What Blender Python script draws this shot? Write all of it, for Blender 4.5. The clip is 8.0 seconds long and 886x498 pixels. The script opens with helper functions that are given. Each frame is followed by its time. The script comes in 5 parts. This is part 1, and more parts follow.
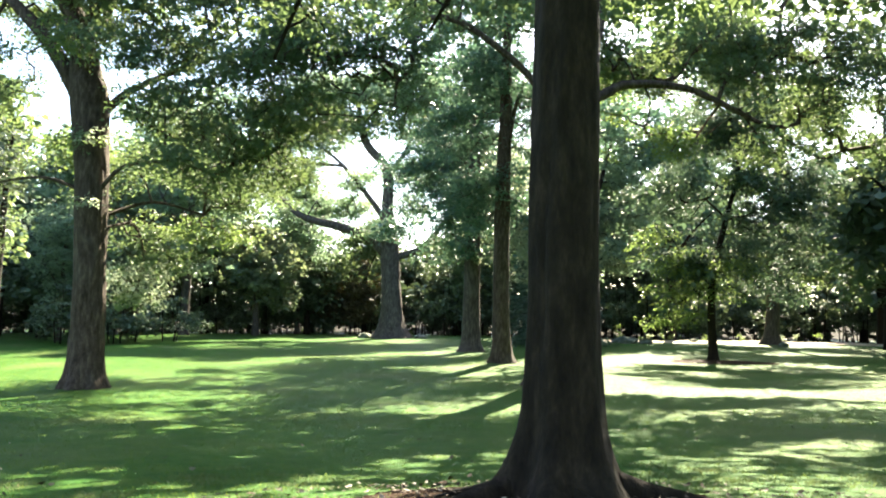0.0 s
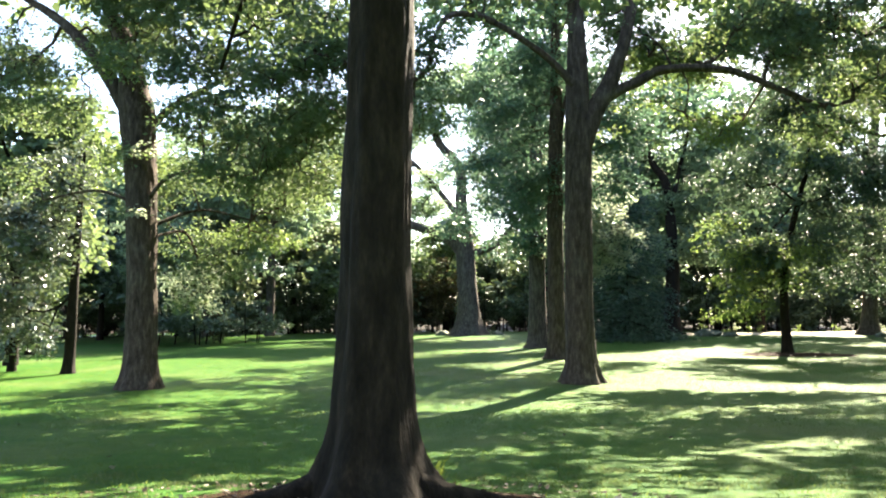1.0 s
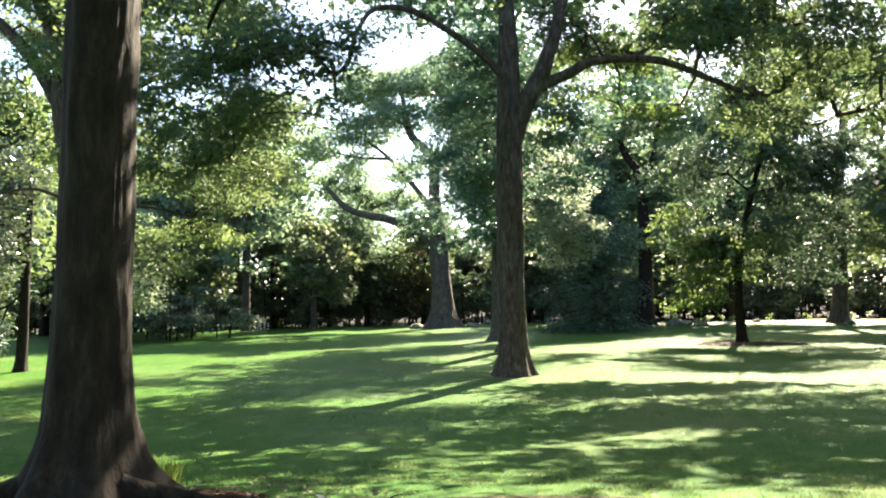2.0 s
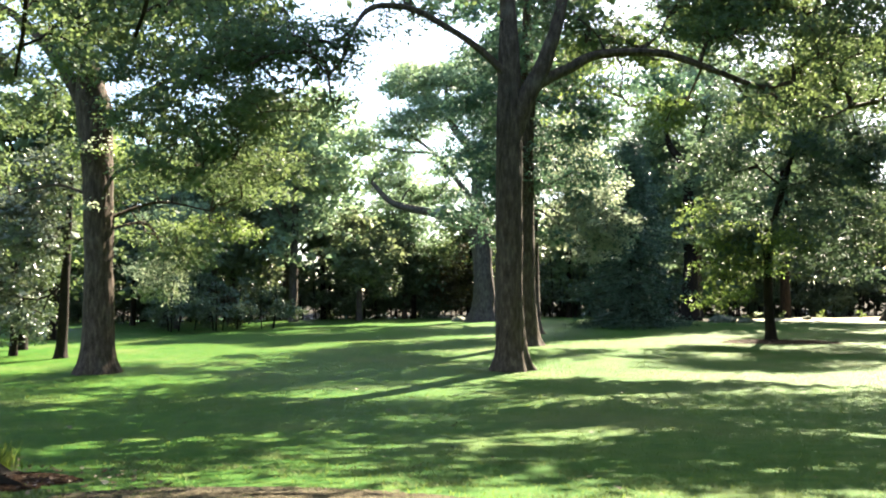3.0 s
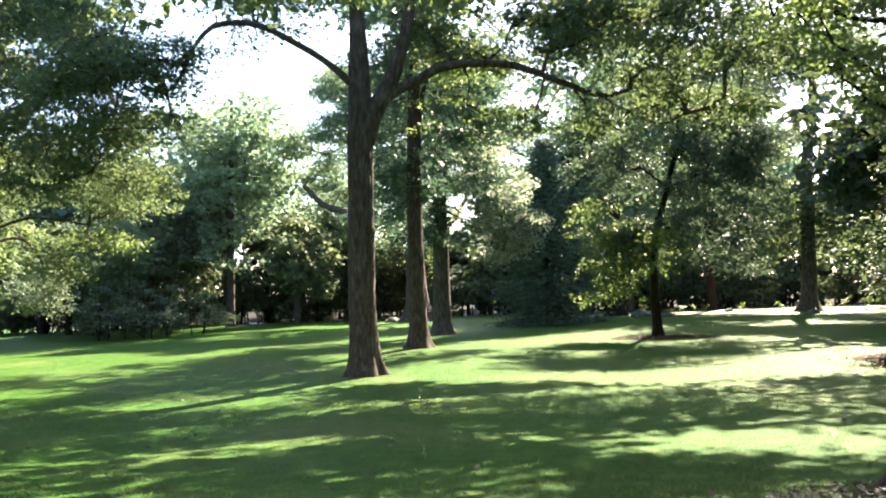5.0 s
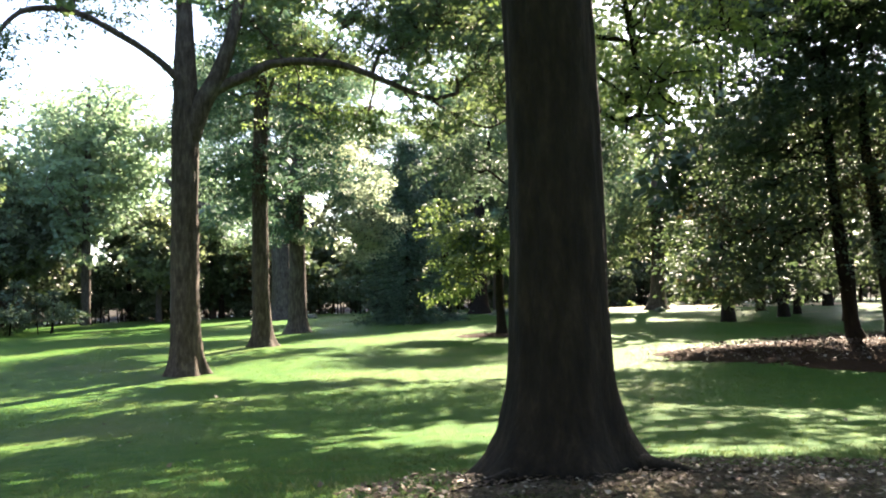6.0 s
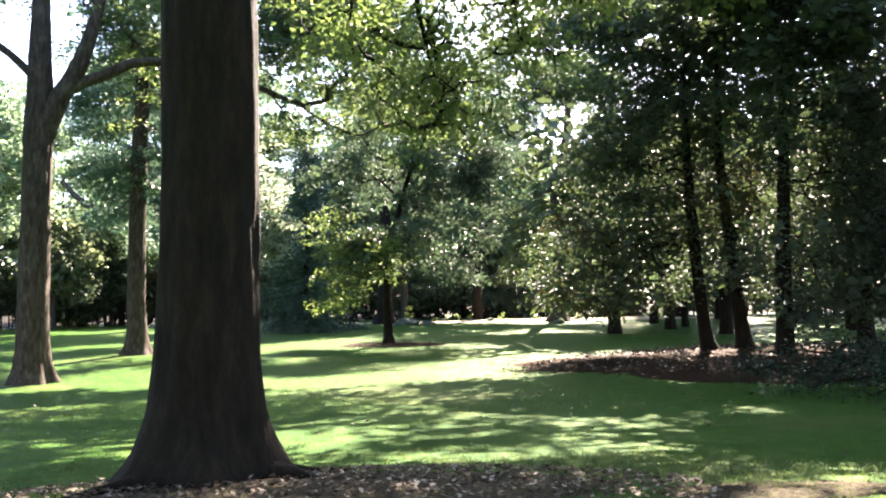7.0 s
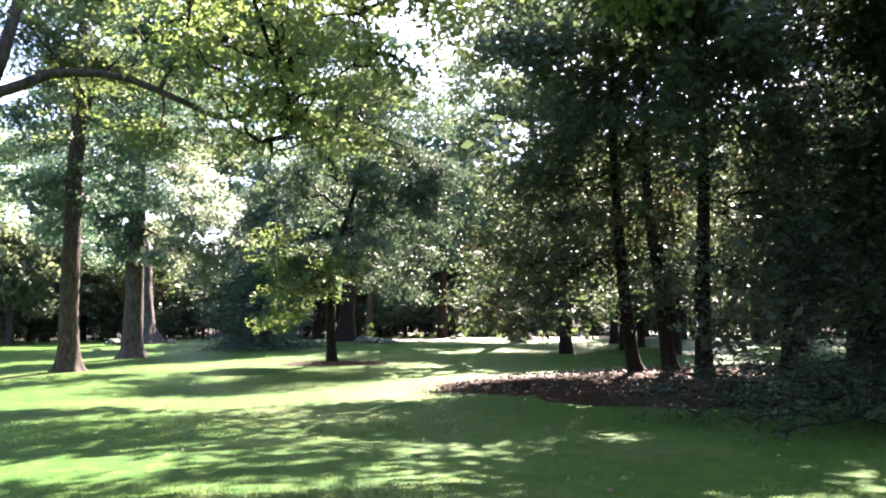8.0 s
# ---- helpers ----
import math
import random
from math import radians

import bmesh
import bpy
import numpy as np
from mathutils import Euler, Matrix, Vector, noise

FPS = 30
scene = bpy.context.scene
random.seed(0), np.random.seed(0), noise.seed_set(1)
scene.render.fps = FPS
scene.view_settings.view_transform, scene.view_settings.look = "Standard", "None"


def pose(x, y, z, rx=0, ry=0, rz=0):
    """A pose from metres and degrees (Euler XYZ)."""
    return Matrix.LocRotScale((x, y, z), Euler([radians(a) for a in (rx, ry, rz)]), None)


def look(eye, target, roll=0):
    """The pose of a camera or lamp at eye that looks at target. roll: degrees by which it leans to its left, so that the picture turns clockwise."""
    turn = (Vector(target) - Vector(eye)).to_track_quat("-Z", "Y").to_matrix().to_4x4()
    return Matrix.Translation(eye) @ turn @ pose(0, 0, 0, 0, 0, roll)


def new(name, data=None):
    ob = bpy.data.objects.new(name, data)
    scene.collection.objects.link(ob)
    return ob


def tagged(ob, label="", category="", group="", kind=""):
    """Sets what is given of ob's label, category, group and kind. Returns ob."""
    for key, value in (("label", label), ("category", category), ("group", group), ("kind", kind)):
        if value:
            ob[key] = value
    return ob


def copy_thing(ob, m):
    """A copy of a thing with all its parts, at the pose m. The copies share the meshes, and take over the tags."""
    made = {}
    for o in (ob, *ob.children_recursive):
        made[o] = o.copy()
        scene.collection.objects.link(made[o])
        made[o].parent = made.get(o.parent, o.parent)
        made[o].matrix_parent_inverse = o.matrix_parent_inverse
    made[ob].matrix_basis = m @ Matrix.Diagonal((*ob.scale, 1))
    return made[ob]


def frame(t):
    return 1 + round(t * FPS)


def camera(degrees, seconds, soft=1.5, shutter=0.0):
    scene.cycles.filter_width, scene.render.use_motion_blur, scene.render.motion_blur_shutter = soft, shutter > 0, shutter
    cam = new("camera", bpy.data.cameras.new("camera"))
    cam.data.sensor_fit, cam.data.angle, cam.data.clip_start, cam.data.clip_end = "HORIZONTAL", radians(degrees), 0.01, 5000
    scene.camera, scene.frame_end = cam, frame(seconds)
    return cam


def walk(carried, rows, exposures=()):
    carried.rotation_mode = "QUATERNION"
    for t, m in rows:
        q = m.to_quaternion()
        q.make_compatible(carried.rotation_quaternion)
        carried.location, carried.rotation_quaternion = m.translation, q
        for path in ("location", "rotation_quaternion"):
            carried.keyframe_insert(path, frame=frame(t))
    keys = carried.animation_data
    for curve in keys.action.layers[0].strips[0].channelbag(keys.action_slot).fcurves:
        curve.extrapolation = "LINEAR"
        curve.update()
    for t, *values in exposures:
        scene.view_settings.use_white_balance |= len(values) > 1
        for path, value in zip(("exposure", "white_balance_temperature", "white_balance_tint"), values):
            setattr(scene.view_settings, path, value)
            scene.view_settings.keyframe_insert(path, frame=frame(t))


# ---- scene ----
cam = camera(58.7, 8.0, soft=2.0)
PATH = [
    (0, (0.218, -0.211, 2.297), (0.198, 1.78, 2.482), 1.3),
    (0.5, (1.325, -0.131, 2.341), (1.166, 1.855, 2.52), 0.7),
    (1, (2.49, -0.039, 2.361), (2.218, 1.935, 2.534), 0.1),
    (1.5, (3.601, 0.129, 2.37), (3.345, 2.106, 2.535), -0.6),
    (1.7, (4.041, 0.198, 2.378), (3.789, 2.176, 2.539), -0.7),
    (2.8, (6.505, 0.347, 2.466), (6.108, 2.303, 2.601), 0.0),
    (3, (7.003, 0.393, 2.462), (6.568, 2.34, 2.597), -0.0),
    (3.5, (8.14, 0.472, 2.503), (7.651, 2.407, 2.636), -0.6),
    (4, (9.255, 0.549, 2.564), (8.799, 2.492, 2.697), -1.3),
    (5.3, (12.055, 0.508, 2.758), (11.752, 2.481, 2.882), -1.5),
    (5.5, (12.513, 0.548, 2.738), (12.291, 2.532, 2.86), -1.4),
    (6, (13.622, 0.563, 2.705), (13.511, 2.557, 2.82), -1.3),
    (6.5, (14.729, 0.602, 2.67), (14.707, 2.599, 2.785), -1.3),
    (7, (15.861, 0.725, 2.609), (15.925, 2.719, 2.748), -0.6),
    (7.5, (16.975, 0.92, 2.577), (17.103, 2.909, 2.742), 0.1),
    (8, (18.139, 1.12, 2.643), (18.231, 3.109, 2.826), -0.1),
]
EXPOSURE = 3.35
walk(
    cam,
    [(t, look(eye, target, roll)) for t, eye, target, roll in PATH],
    [(0.0, EXPOSURE + 0.14, 6500, 8), (1.0, EXPOSURE + 0.08, 6500, 12), (3.0, EXPOSURE - 0.03, 6500, 12), (4.0, EXPOSURE, 6500, 14), (5.5, EXPOSURE, 6500, 17), (6.2, EXPOSURE + 0.18, 6500, 19), (7.0, EXPOSURE + 0.36, 6350, 23), (7.5, EXPOSURE + 0.30, 6250, 26), (8.0, EXPOSURE + 0.52, 6050, 31)],
)

# ---- daylight: late-summer sun ahead of the camera and a little to its right ----
SUN_AZ, SUN_EL = 18.0, 41.0
world = bpy.data.worlds.new("daylight")
scene.world = world
world.use_nodes = True
nt = world.node_tree
sky = nt.nodes.new("ShaderNodeTexSky")
sky.sky_type, sky.sun_disc = "NISHITA", False
sky.sun_elevation, sky.sun_rotation = radians(SUN_EL), radians(SUN_AZ)
sky.air_density, sky.dust_density = 1.0, 1.2
nt.nodes["Background"].inputs["Strength"].default_value = 0.063
nt.links.new(sky.outputs["Color"], nt.nodes["Background"].inputs["Color"])
sun_data = bpy.data.lights.new("sun", "SUN")
sun_data.energy, sun_data.angle, sun_data.color = 5.0, radians(0.53), (1.0, 0.885, 0.68)
sun = new("sun", sun_data)
sun_way = Vector((math.sin(radians(SUN_AZ)) * math.cos(radians(SUN_EL)), math.cos(radians(SUN_AZ)) * math.cos(radians(SUN_EL)), math.sin(radians(SUN_EL))))
sun.matrix_world = look(sun_way * 60, (0, 0, 0))


# ---- materials ----
def material(name):
    mat = bpy.data.materials.new(name)
    mat.use_nodes = True
    return mat, mat.node_tree, mat.node_tree.nodes["Principled BSDF"]


def node(tree, kind, **values):
    n = tree.nodes.new(kind)
    for key, value in values.items():
        n.inputs[key.replace("_", " ")].default_value = value
    return n


def ramp(tree, source, stops):
    r = tree.nodes.new("ShaderNodeValToRGB")
    while len(r.color_ramp.elements) < len(stops):
        r.color_ramp.elements.new(0.5)
    for e, (place, rgb) in zip(r.color_ramp.elements, stops):
        e.position, e.color = place, (*rgb, 1)
    tree.links.new(source, r.inputs["Fac"])
    return r.outputs["Color"]


def mixed(tree, a, b, fac, mode="MIX"):
    m = tree.nodes.new("ShaderNodeMix")
    m.data_type, m.blend_type = "RGBA", mode
    for socket, value in ((m.inputs[0], fac), (m.inputs[6], a), (m.inputs[7], b)):
        if isinstance(value, (int, float)):
            socket.default_value = value
        elif isinstance(value, tuple):
            socket.default_value = (*value, 1)
        else:
            tree.links.new(value, socket)
    return m.outputs[2]


def coords(tree, scale=(1, 1, 1)):
    c = tree.nodes.new("ShaderNodeTexCoord")
    m = tree.nodes.new("ShaderNodeMapping")
    m.inputs["Scale"].default_value = scale
    tree.links.new(c.outputs["Object"], m.inputs["Vector"])
    return m.outputs["Vector"]


def noisy(tree, vector, scale, detail=4.0, rough=0.55):
    n = node(tree, "ShaderNodeTexNoise", Scale=scale, Detail=detail, Roughness=rough)
    tree.links.new(vector, n.inputs["Vector"])
    return n.outputs["Fac"]


def bump(tree, bsdf, height, strength, distance):
    b = node(tree, "ShaderNodeBump", Strength=strength, Distance=distance)
    tree.links.new(height, b.inputs["Height"])
    tree.links.new(b.outputs["Normal"], bsdf.inputs["Normal"])


def bark(name, dark, mid, pale, lichen=0.25, ridge=9.0):
    """Furrowed bark: long upright ridges, blotches and a little pale lichen."""
    mat, tree, bsdf = material(name)
    long_way = coords(tree, (1, 1, 0.26))
    ridges = noisy(tree, long_way, ridge, 6, 0.6)
    fine = noisy(tree, coords(tree, (1, 1, 0.35)), ridge * 4.5, 4, 0.6)
    blotch = noisy(tree, coords(tree), 1.3, 4)
    colour = ramp(tree, ridges, [(0.32, dark), (0.52, mid), (0.72, pale)])
    colour = mixed(tree, colour, ramp(tree, fine, [(0.3, (0.45, 0.45, 0.45)), (0.7, (1.35, 1.35, 1.3))]), 0.6, "MULTIPLY")
    spots = ramp(tree, blotch, [(0.55, (0, 0, 0)), (0.75, (1, 1, 1))])
    grey = tree.nodes.new("ShaderNodeMath")
    grey.operation = "MULTIPLY"
    grey.inputs[1].default_value = lichen
    tree.links.new(spots, grey.inputs[0])
    colour = mixed(tree, colour, (0.20, 0.21, 0.17), grey.outputs[0])
    tree.links.new(colour, bsdf.inputs["Base Color"])
    bsdf.inputs["Roughness"].default_value = 0.9
    bsdf.inputs["Specular IOR Level"].default_value = 0.2
    bump(tree, bsdf, mixed(tree, ridges, fine, 0.4), 0.9, 0.03)
    return mat


def foliage(name, dark, light, through_colour, gloss=0.5, see=0.4, sheen=0.14):
    """Leaves: tone differs from leaf to leaf and from bough to bough, light shines through them."""
    mat, tree, bsdf = material(name)
    info = tree.nodes.new("ShaderNodeNewGeometry")
    boughs = noisy(tree, coords(tree), 0.45, 3)
    leaf_tone = tree.nodes.new("ShaderNodeMapRange")
    leaf_tone.inputs["To Min"].default_value, leaf_tone.inputs["To Max"].default_value = 0.22, 0.78
    tree.links.new(info.outputs["Random Per Island"], leaf_tone.inputs["Value"])
    colour = mixed(tree, dark, light, leaf_tone.outputs["Result"])
    shift = ramp(tree, boughs, [(0.3, (0.72, 0.80, 0.85)), (0.7, (1.22, 1.15, 0.95))])
    colour = mixed(tree, colour, shift, 0.8, "MULTIPLY")
    tree.links.new(colour, bsdf.inputs["Base Color"])
    bsdf.inputs["Roughness"].default_value = gloss
    bsdf.inputs["Specular IOR Level"].default_value = sheen
    glow = tree.nodes.new("ShaderNodeBsdfTranslucent")
    tree.links.new(mixed(tree, through_colour, shift, 0.7, "MULTIPLY"), glow.inputs["Color"])
    mix = node(tree, "ShaderNodeMixShader", Fac=see)
    tree.links.new(bsdf.outputs[0], mix.inputs[1])
    tree.links.new(glow.outputs[0], mix.inputs[2])
    tree.links.new(mix.outputs[0], tree.nodes["Material Output"].inputs["Surface"])
    return mat


def lawn():
    mat, tree, bsdf = material("lawn")
    where = coords(tree)
    patches = noisy(tree, where, 0.22, 5)
    clumps = noisy(tree, where, 2.6, 5, 0.65)
    blades = noisy(tree, where, 38.0, 3, 0.7)
    colour = ramp(tree, clumps, [(0.25, (0.014, 0.058, 0.010)), (0.5, (0.034, 0.090, 0.016)), (0.75, (0.076, 0.118, 0.031))])
    dry = ramp(tree, patches, [(0.50, (0, 0, 0)), (0.74, (0.42, 0.42, 0.42))])
    colour = mixed(tree, colour, (0.150, 0.135, 0.072), dry)
    colour = mixed(tree, colour, ramp(tree, blades, [(0.3, (0.55, 0.6, 0.5)), (0.7, (1.4, 1.35, 1.3))]), 0.8, "MULTIPLY")
    tree.links.new(colour, bsdf.inputs["Base Color"])
    bsdf.inputs["Roughness"].default_value = 0.5
    bsdf.inputs["Specular IOR Level"].default_value = 0.024
    bump(tree, bsdf, mixed(tree, clumps, blades, 0.55), 0.8, 0.06)
    return mat


def litter_soil(name, a, b, c):
    """Bare soil with rotted leaves and crumbs."""
    mat, tree, bsdf = material(name)
    where = coords(tree)
    crumbs = noisy(tree, where, 22, 5, 0.7)
    broad = noisy(tree, where, 1.1, 4)
    colour = ramp(tree, crumbs, [(0.3, a), (0.5, b), (0.72, c)])
    colour = mixed(tree, colour, ramp(tree, broad, [(0.3, (0.7, 0.7, 0.7)), (0.7, (1.25, 1.2, 1.15))]), 0.8, "MULTIPLY")
    tree.links.new(colour, bsdf.inputs["Base Color"])
    bsdf.inputs["Roughness"].default_value = 0.95
    bsdf.inputs["Specular IOR Level"].default_value = 0.06
    bump(tree, bsdf, crumbs, 1.0, 0.04)
    return mat


def island_tones(name, stops, rough=0.8, see=0.0, through_colour=None):
    """Many small loose pieces, each with a tone of its own."""
    mat, tree, bsdf = material(name)
    info = tree.nodes.new("ShaderNodeNewGeometry")
    colour = ramp(tree, info.outputs["Random Per Island"], stops)
    grain = noisy(tree, coords(tree), 9.0, 3)
    colour = mixed(tree, colour, ramp(tree, grain, [(0.3, (0.75, 0.75, 0.75)), (0.7, (1.2, 1.2, 1.2))]), 0.7, "MULTIPLY")
    tree.links.new(colour, bsdf.inputs["Base Color"])
    bsdf.inputs["Roughness"].default_value = rough
    bsdf.inputs["Specular IOR Level"].default_value = 0.08
    if see:
        glow = tree.nodes.new("ShaderNodeBsdfTranslucent")
        tree.links.new(mixed(tree, colour, through_colour or (0.3, 0.3, 0.1), 0.75), glow.inputs["Color"])
        mix = node(tree, "ShaderNodeMixShader", Fac=see)
        tree.links.new(bsdf.outputs[0], mix.inputs[1])
        tree.links.new(glow.outputs[0], mix.inputs[2])
        tree.links.new(mix.outputs[0], tree.nodes["Material Output"].inputs["Surface"])
    return mat


def rock():
    mat, tree, bsdf = material("mossy_rock")
    where = coords(tree)
    colour = ramp(tree, noisy(tree, where, 3.0, 6), [(0.35, (0.03, 0.045, 0.02)), (0.55, (0.09, 0.10, 0.06)), (0.75, (0.22, 0.21, 0.18))])
    tree.links.new(colour, bsdf.inputs["Base Color"])
    bsdf.inputs["Roughness"].default_value = 0.92
    bump(tree, bsdf, noisy(tree, where, 14.0, 5), 0.8, 0.04)
    return mat


M_LAWN = lawn()
M_BARK = bark("brown_oak_bark", (0.024, 0.0165, 0.0120), (0.062, 0.045, 0.034), (0.118, 0.090, 0.070), 0.15)
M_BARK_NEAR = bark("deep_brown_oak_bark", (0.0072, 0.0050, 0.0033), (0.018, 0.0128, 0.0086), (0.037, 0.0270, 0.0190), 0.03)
M_BARK_GREY = bark("grey_oak_bark", (0.028, 0.022, 0.018), (0.070, 0.057, 0.049), (0.130, 0.110, 0.096), 0.2)
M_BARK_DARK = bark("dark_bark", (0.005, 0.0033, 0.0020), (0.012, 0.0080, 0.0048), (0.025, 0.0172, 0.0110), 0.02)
M_OAK = foliage("oak_leaves", (0.049, 0.091, 0.060), (0.115, 0.175, 0.128), (0.158, 0.215, 0.078), 0.55, 0.42)
M_OAK_BLUE = foliage("bluish_oak_leaves", (0.055, 0.109, 0.085), (0.116, 0.193, 0.156), (0.097, 0.168, 0.098), 0.46, 0.32)
M_BRIGHT = foliage("yellow_green_leaves", (0.055, 0.097, 0.033), (0.123, 0.168, 0.071), (0.210, 0.290, 0.078), 0.48, 0.44)
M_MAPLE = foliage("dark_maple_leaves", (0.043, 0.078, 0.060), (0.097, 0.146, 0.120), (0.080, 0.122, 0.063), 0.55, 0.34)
# Pale plants' own green; on the oaks it paints sunlight into the leaf colour.
M_PALE = foliage("pale_and_sun_tinted_leaves", (0.118, 0.160, 0.112), (0.236, 0.278, 0.205), (0.39, 0.45, 0.30), 0.4, 0.52)
M_ASH = foliage("light_green_leaves", (0.075, 0.112, 0.067), (0.167, 0.202, 0.129), (0.187, 0.227, 0.111), 0.45, 0.4)
M_MAGNOLIA = foliage("magnolia_leaves", (0.041, 0.066, 0.050), (0.089, 0.118, 0.088), (0.112, 0.161, 0.064), 0.6, 0.24, 0.16)
# Glossier copy of the magnolia leaves, colour lightened to stand for sun glint.
M_MAGNOLIA_LIT = foliage("sunlit_magnolia_leaves", (0.056, 0.084, 0.064), (0.140, 0.168, 0.140), (0.11, 0.14, 0.07), 0.26, 0.22, 0.8)
M_RUSTY = foliage("rusty_magnolia_leaves", (0.041, 0.047, 0.025), (0.096, 0.072, 0.043), (0.112, 0.090, 0.029), 0.6, 0.18, 0.14)
M_SPRUCE = foliage("spruce_needles", (0.043, 0.088, 0.067), (0.103, 0.162, 0.129), (0.051, 0.091, 0.057), 0.5, 0.15)
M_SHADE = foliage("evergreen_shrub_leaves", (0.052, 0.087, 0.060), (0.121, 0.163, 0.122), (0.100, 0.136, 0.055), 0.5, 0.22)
# Distance haze is put into this paler, bluer leaf colour.
M_HAZY = foliage("haze_tinted_leaves", (0.108, 0.169, 0.118), (0.222, 0.290, 0.203), (0.242, 0.342, 0.198), 0.5, 0.5)
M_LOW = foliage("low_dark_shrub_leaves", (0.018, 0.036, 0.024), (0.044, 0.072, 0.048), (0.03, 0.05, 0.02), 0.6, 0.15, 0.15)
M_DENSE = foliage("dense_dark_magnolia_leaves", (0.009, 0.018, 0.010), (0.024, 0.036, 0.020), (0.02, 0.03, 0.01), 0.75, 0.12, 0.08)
M_GRASS = island_tones("grass_blades", [(0.0, (0.012, 0.050, 0.009)), (0.6, (0.030, 0.078, 0.015)), (0.92, (0.062, 0.098, 0.028)), (1.0, (0.15, 0.13, 0.07))], 0.6, 0.42, (0.26, 0.34, 0.06))
M_DRY_GRASS = island_tones("dry_grass_blades", [(0.0, (0.022, 0.062, 0.014)), (0.5, (0.052, 0.090, 0.028)), (0.8, (0.11, 0.118, 0.058)), (1.0, (0.22, 0.19, 0.13))], 0.6, 0.35, (0.26, 0.32, 0.13))
# Brown leaf tones; the palest one paints in the white glints of sun.
M_LITTER = island_tones("dry_leaves_with_glints", [(0.0, (0.026, 0.017, 0.011)), (0.5, (0.062, 0.042, 0.028)), (0.82, (0.12, 0.092, 0.066)), (1.0, (0.34, 0.30, 0.25))], 0.6)
M_SOIL = litter_soil("leaf_mould", (0.012, 0.0066, 0.0037), (0.030, 0.017, 0.010), (0.070, 0.044, 0.027))
M_DRY_EARTH = litter_soil("dry_worn_earth", (0.030, 0.025, 0.016), (0.070, 0.061, 0.042), (0.145, 0.128, 0.092))
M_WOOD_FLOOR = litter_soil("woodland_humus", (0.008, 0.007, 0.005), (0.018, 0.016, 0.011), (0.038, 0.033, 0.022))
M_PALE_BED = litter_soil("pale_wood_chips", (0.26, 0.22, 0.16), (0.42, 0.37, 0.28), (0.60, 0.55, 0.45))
M_ROCK = rock()


# ---- ground ----
def ground_z(x, y):
    """Height of the lawn: a bank along the drive, a shallow hollow, a slow rise to the woods and a wooded bank behind."""
    lat = y - 0.06 * x
    bank = 0.90 * np.exp(-np.maximum(lat - 5.0, 0.0) / 7.0)
    side = (0.0225 * np.clip(x, -60, 60) - 0.0075 * np.sqrt(np.clip(x, -60, 60) ** 2 + 9.0)) * (1 - 0.5 * np.clip((y - 30.0) / 40.0, 0.0, 1.0))
    rise = 0.0155 * np.clip(y - 24.0, 0.0, 52.0) + 0.08 * np.clip(y - 97.0, 0.0, 55.0)
    swell = 0.05 * np.sin(x * 0.21 + 1.3) * np.cos(y * 0.17) + 0.02 * np.sin(x * 0.9 + y * 0.5)
    mounds = 0.42 * np.exp(-(((x - 29.0) / 7.5) ** 2 + ((y - 25.0) / 6.0) ** 2)) + 0.20 * np.exp(-(((x - 14.9) / 2.6) ** 2 + ((y - 6.6) / 2.0) ** 2)) + 0.06 * np.exp(-(((x - 1.0) / 1.6) ** 2 + ((y - 6.3) / 1.4) ** 2))
    return 0.10 + bank + side + rise + swell + mounds


def gz(x, y):
    return float(ground_z(np.array(float(x)), np.array(float(y))))


def mesh_object(name, verts, faces, mat, smooth=False):
    me = bpy.data.meshes.new(name)
    verts = np.asarray(verts, dtype=np.float32)
    faces = np.asarray(faces, dtype=np.int32)
    k = faces.shape[1]
    me.vertices.add(len(verts))
    me.vertices.foreach_set("co", verts.ravel())
    me.loops.add(faces.size)
    me.loops.foreach_set("vertex_index", faces.ravel())
    me.polygons.add(len(faces))
    me.polygons.foreach_set("loop_start", np.arange(0, faces.size, k, dtype=np.int32))
    me.update(calc_edges=True)
    if smooth:
        me.polygons.foreach_set("use_smooth", np.ones(len(faces), dtype=bool))
    me.materials.append(mat)
    return new(name, me)


def put_under(ob, parent, label="", kind=""):
    ob.parent = parent
    return tagged(ob, label, kind=kind)


def stand(name, base, label, category, group="", kind=""):
    """The empty at the foot of a thing, that carries its parts."""
    ob = new(name)
    ob.location = base
    ob.empty_display_size = 0.3
    return tagged(ob, label, category, group, kind)


def grid_faces(nx, ny):
    i, j = np.meshgrid(np.arange(nx - 1), np.arange(ny - 1), indexing="ij")
    a = (i * ny + j).ravel()
    return np.stack([a, a + ny, a + ny + 1, a + 1], 1)


xs = np.concatenate([np.linspace(-900, -70, 22), np.arange(-68, 70, 0.8), np.linspace(72, 900, 22)])
ys = np.concatenate([np.linspace(-900, -12, 22), np.arange(-10, 30, 0.4), np.arange(30, 160, 1.3), np.linspace(162, 1200, 18)])
gx, gy = np.meshgrid(xs, ys, indexing="ij")
ground = mesh_object("ground", np.stack([gx.ravel(), gy.ravel(), ground_z(gx, gy).ravel()], 1), grid_faces(len(xs), len(ys)), M_LAWN, True)
tagged(ground, "mown green park lawn with dry patches", "lawn", kind="structure")


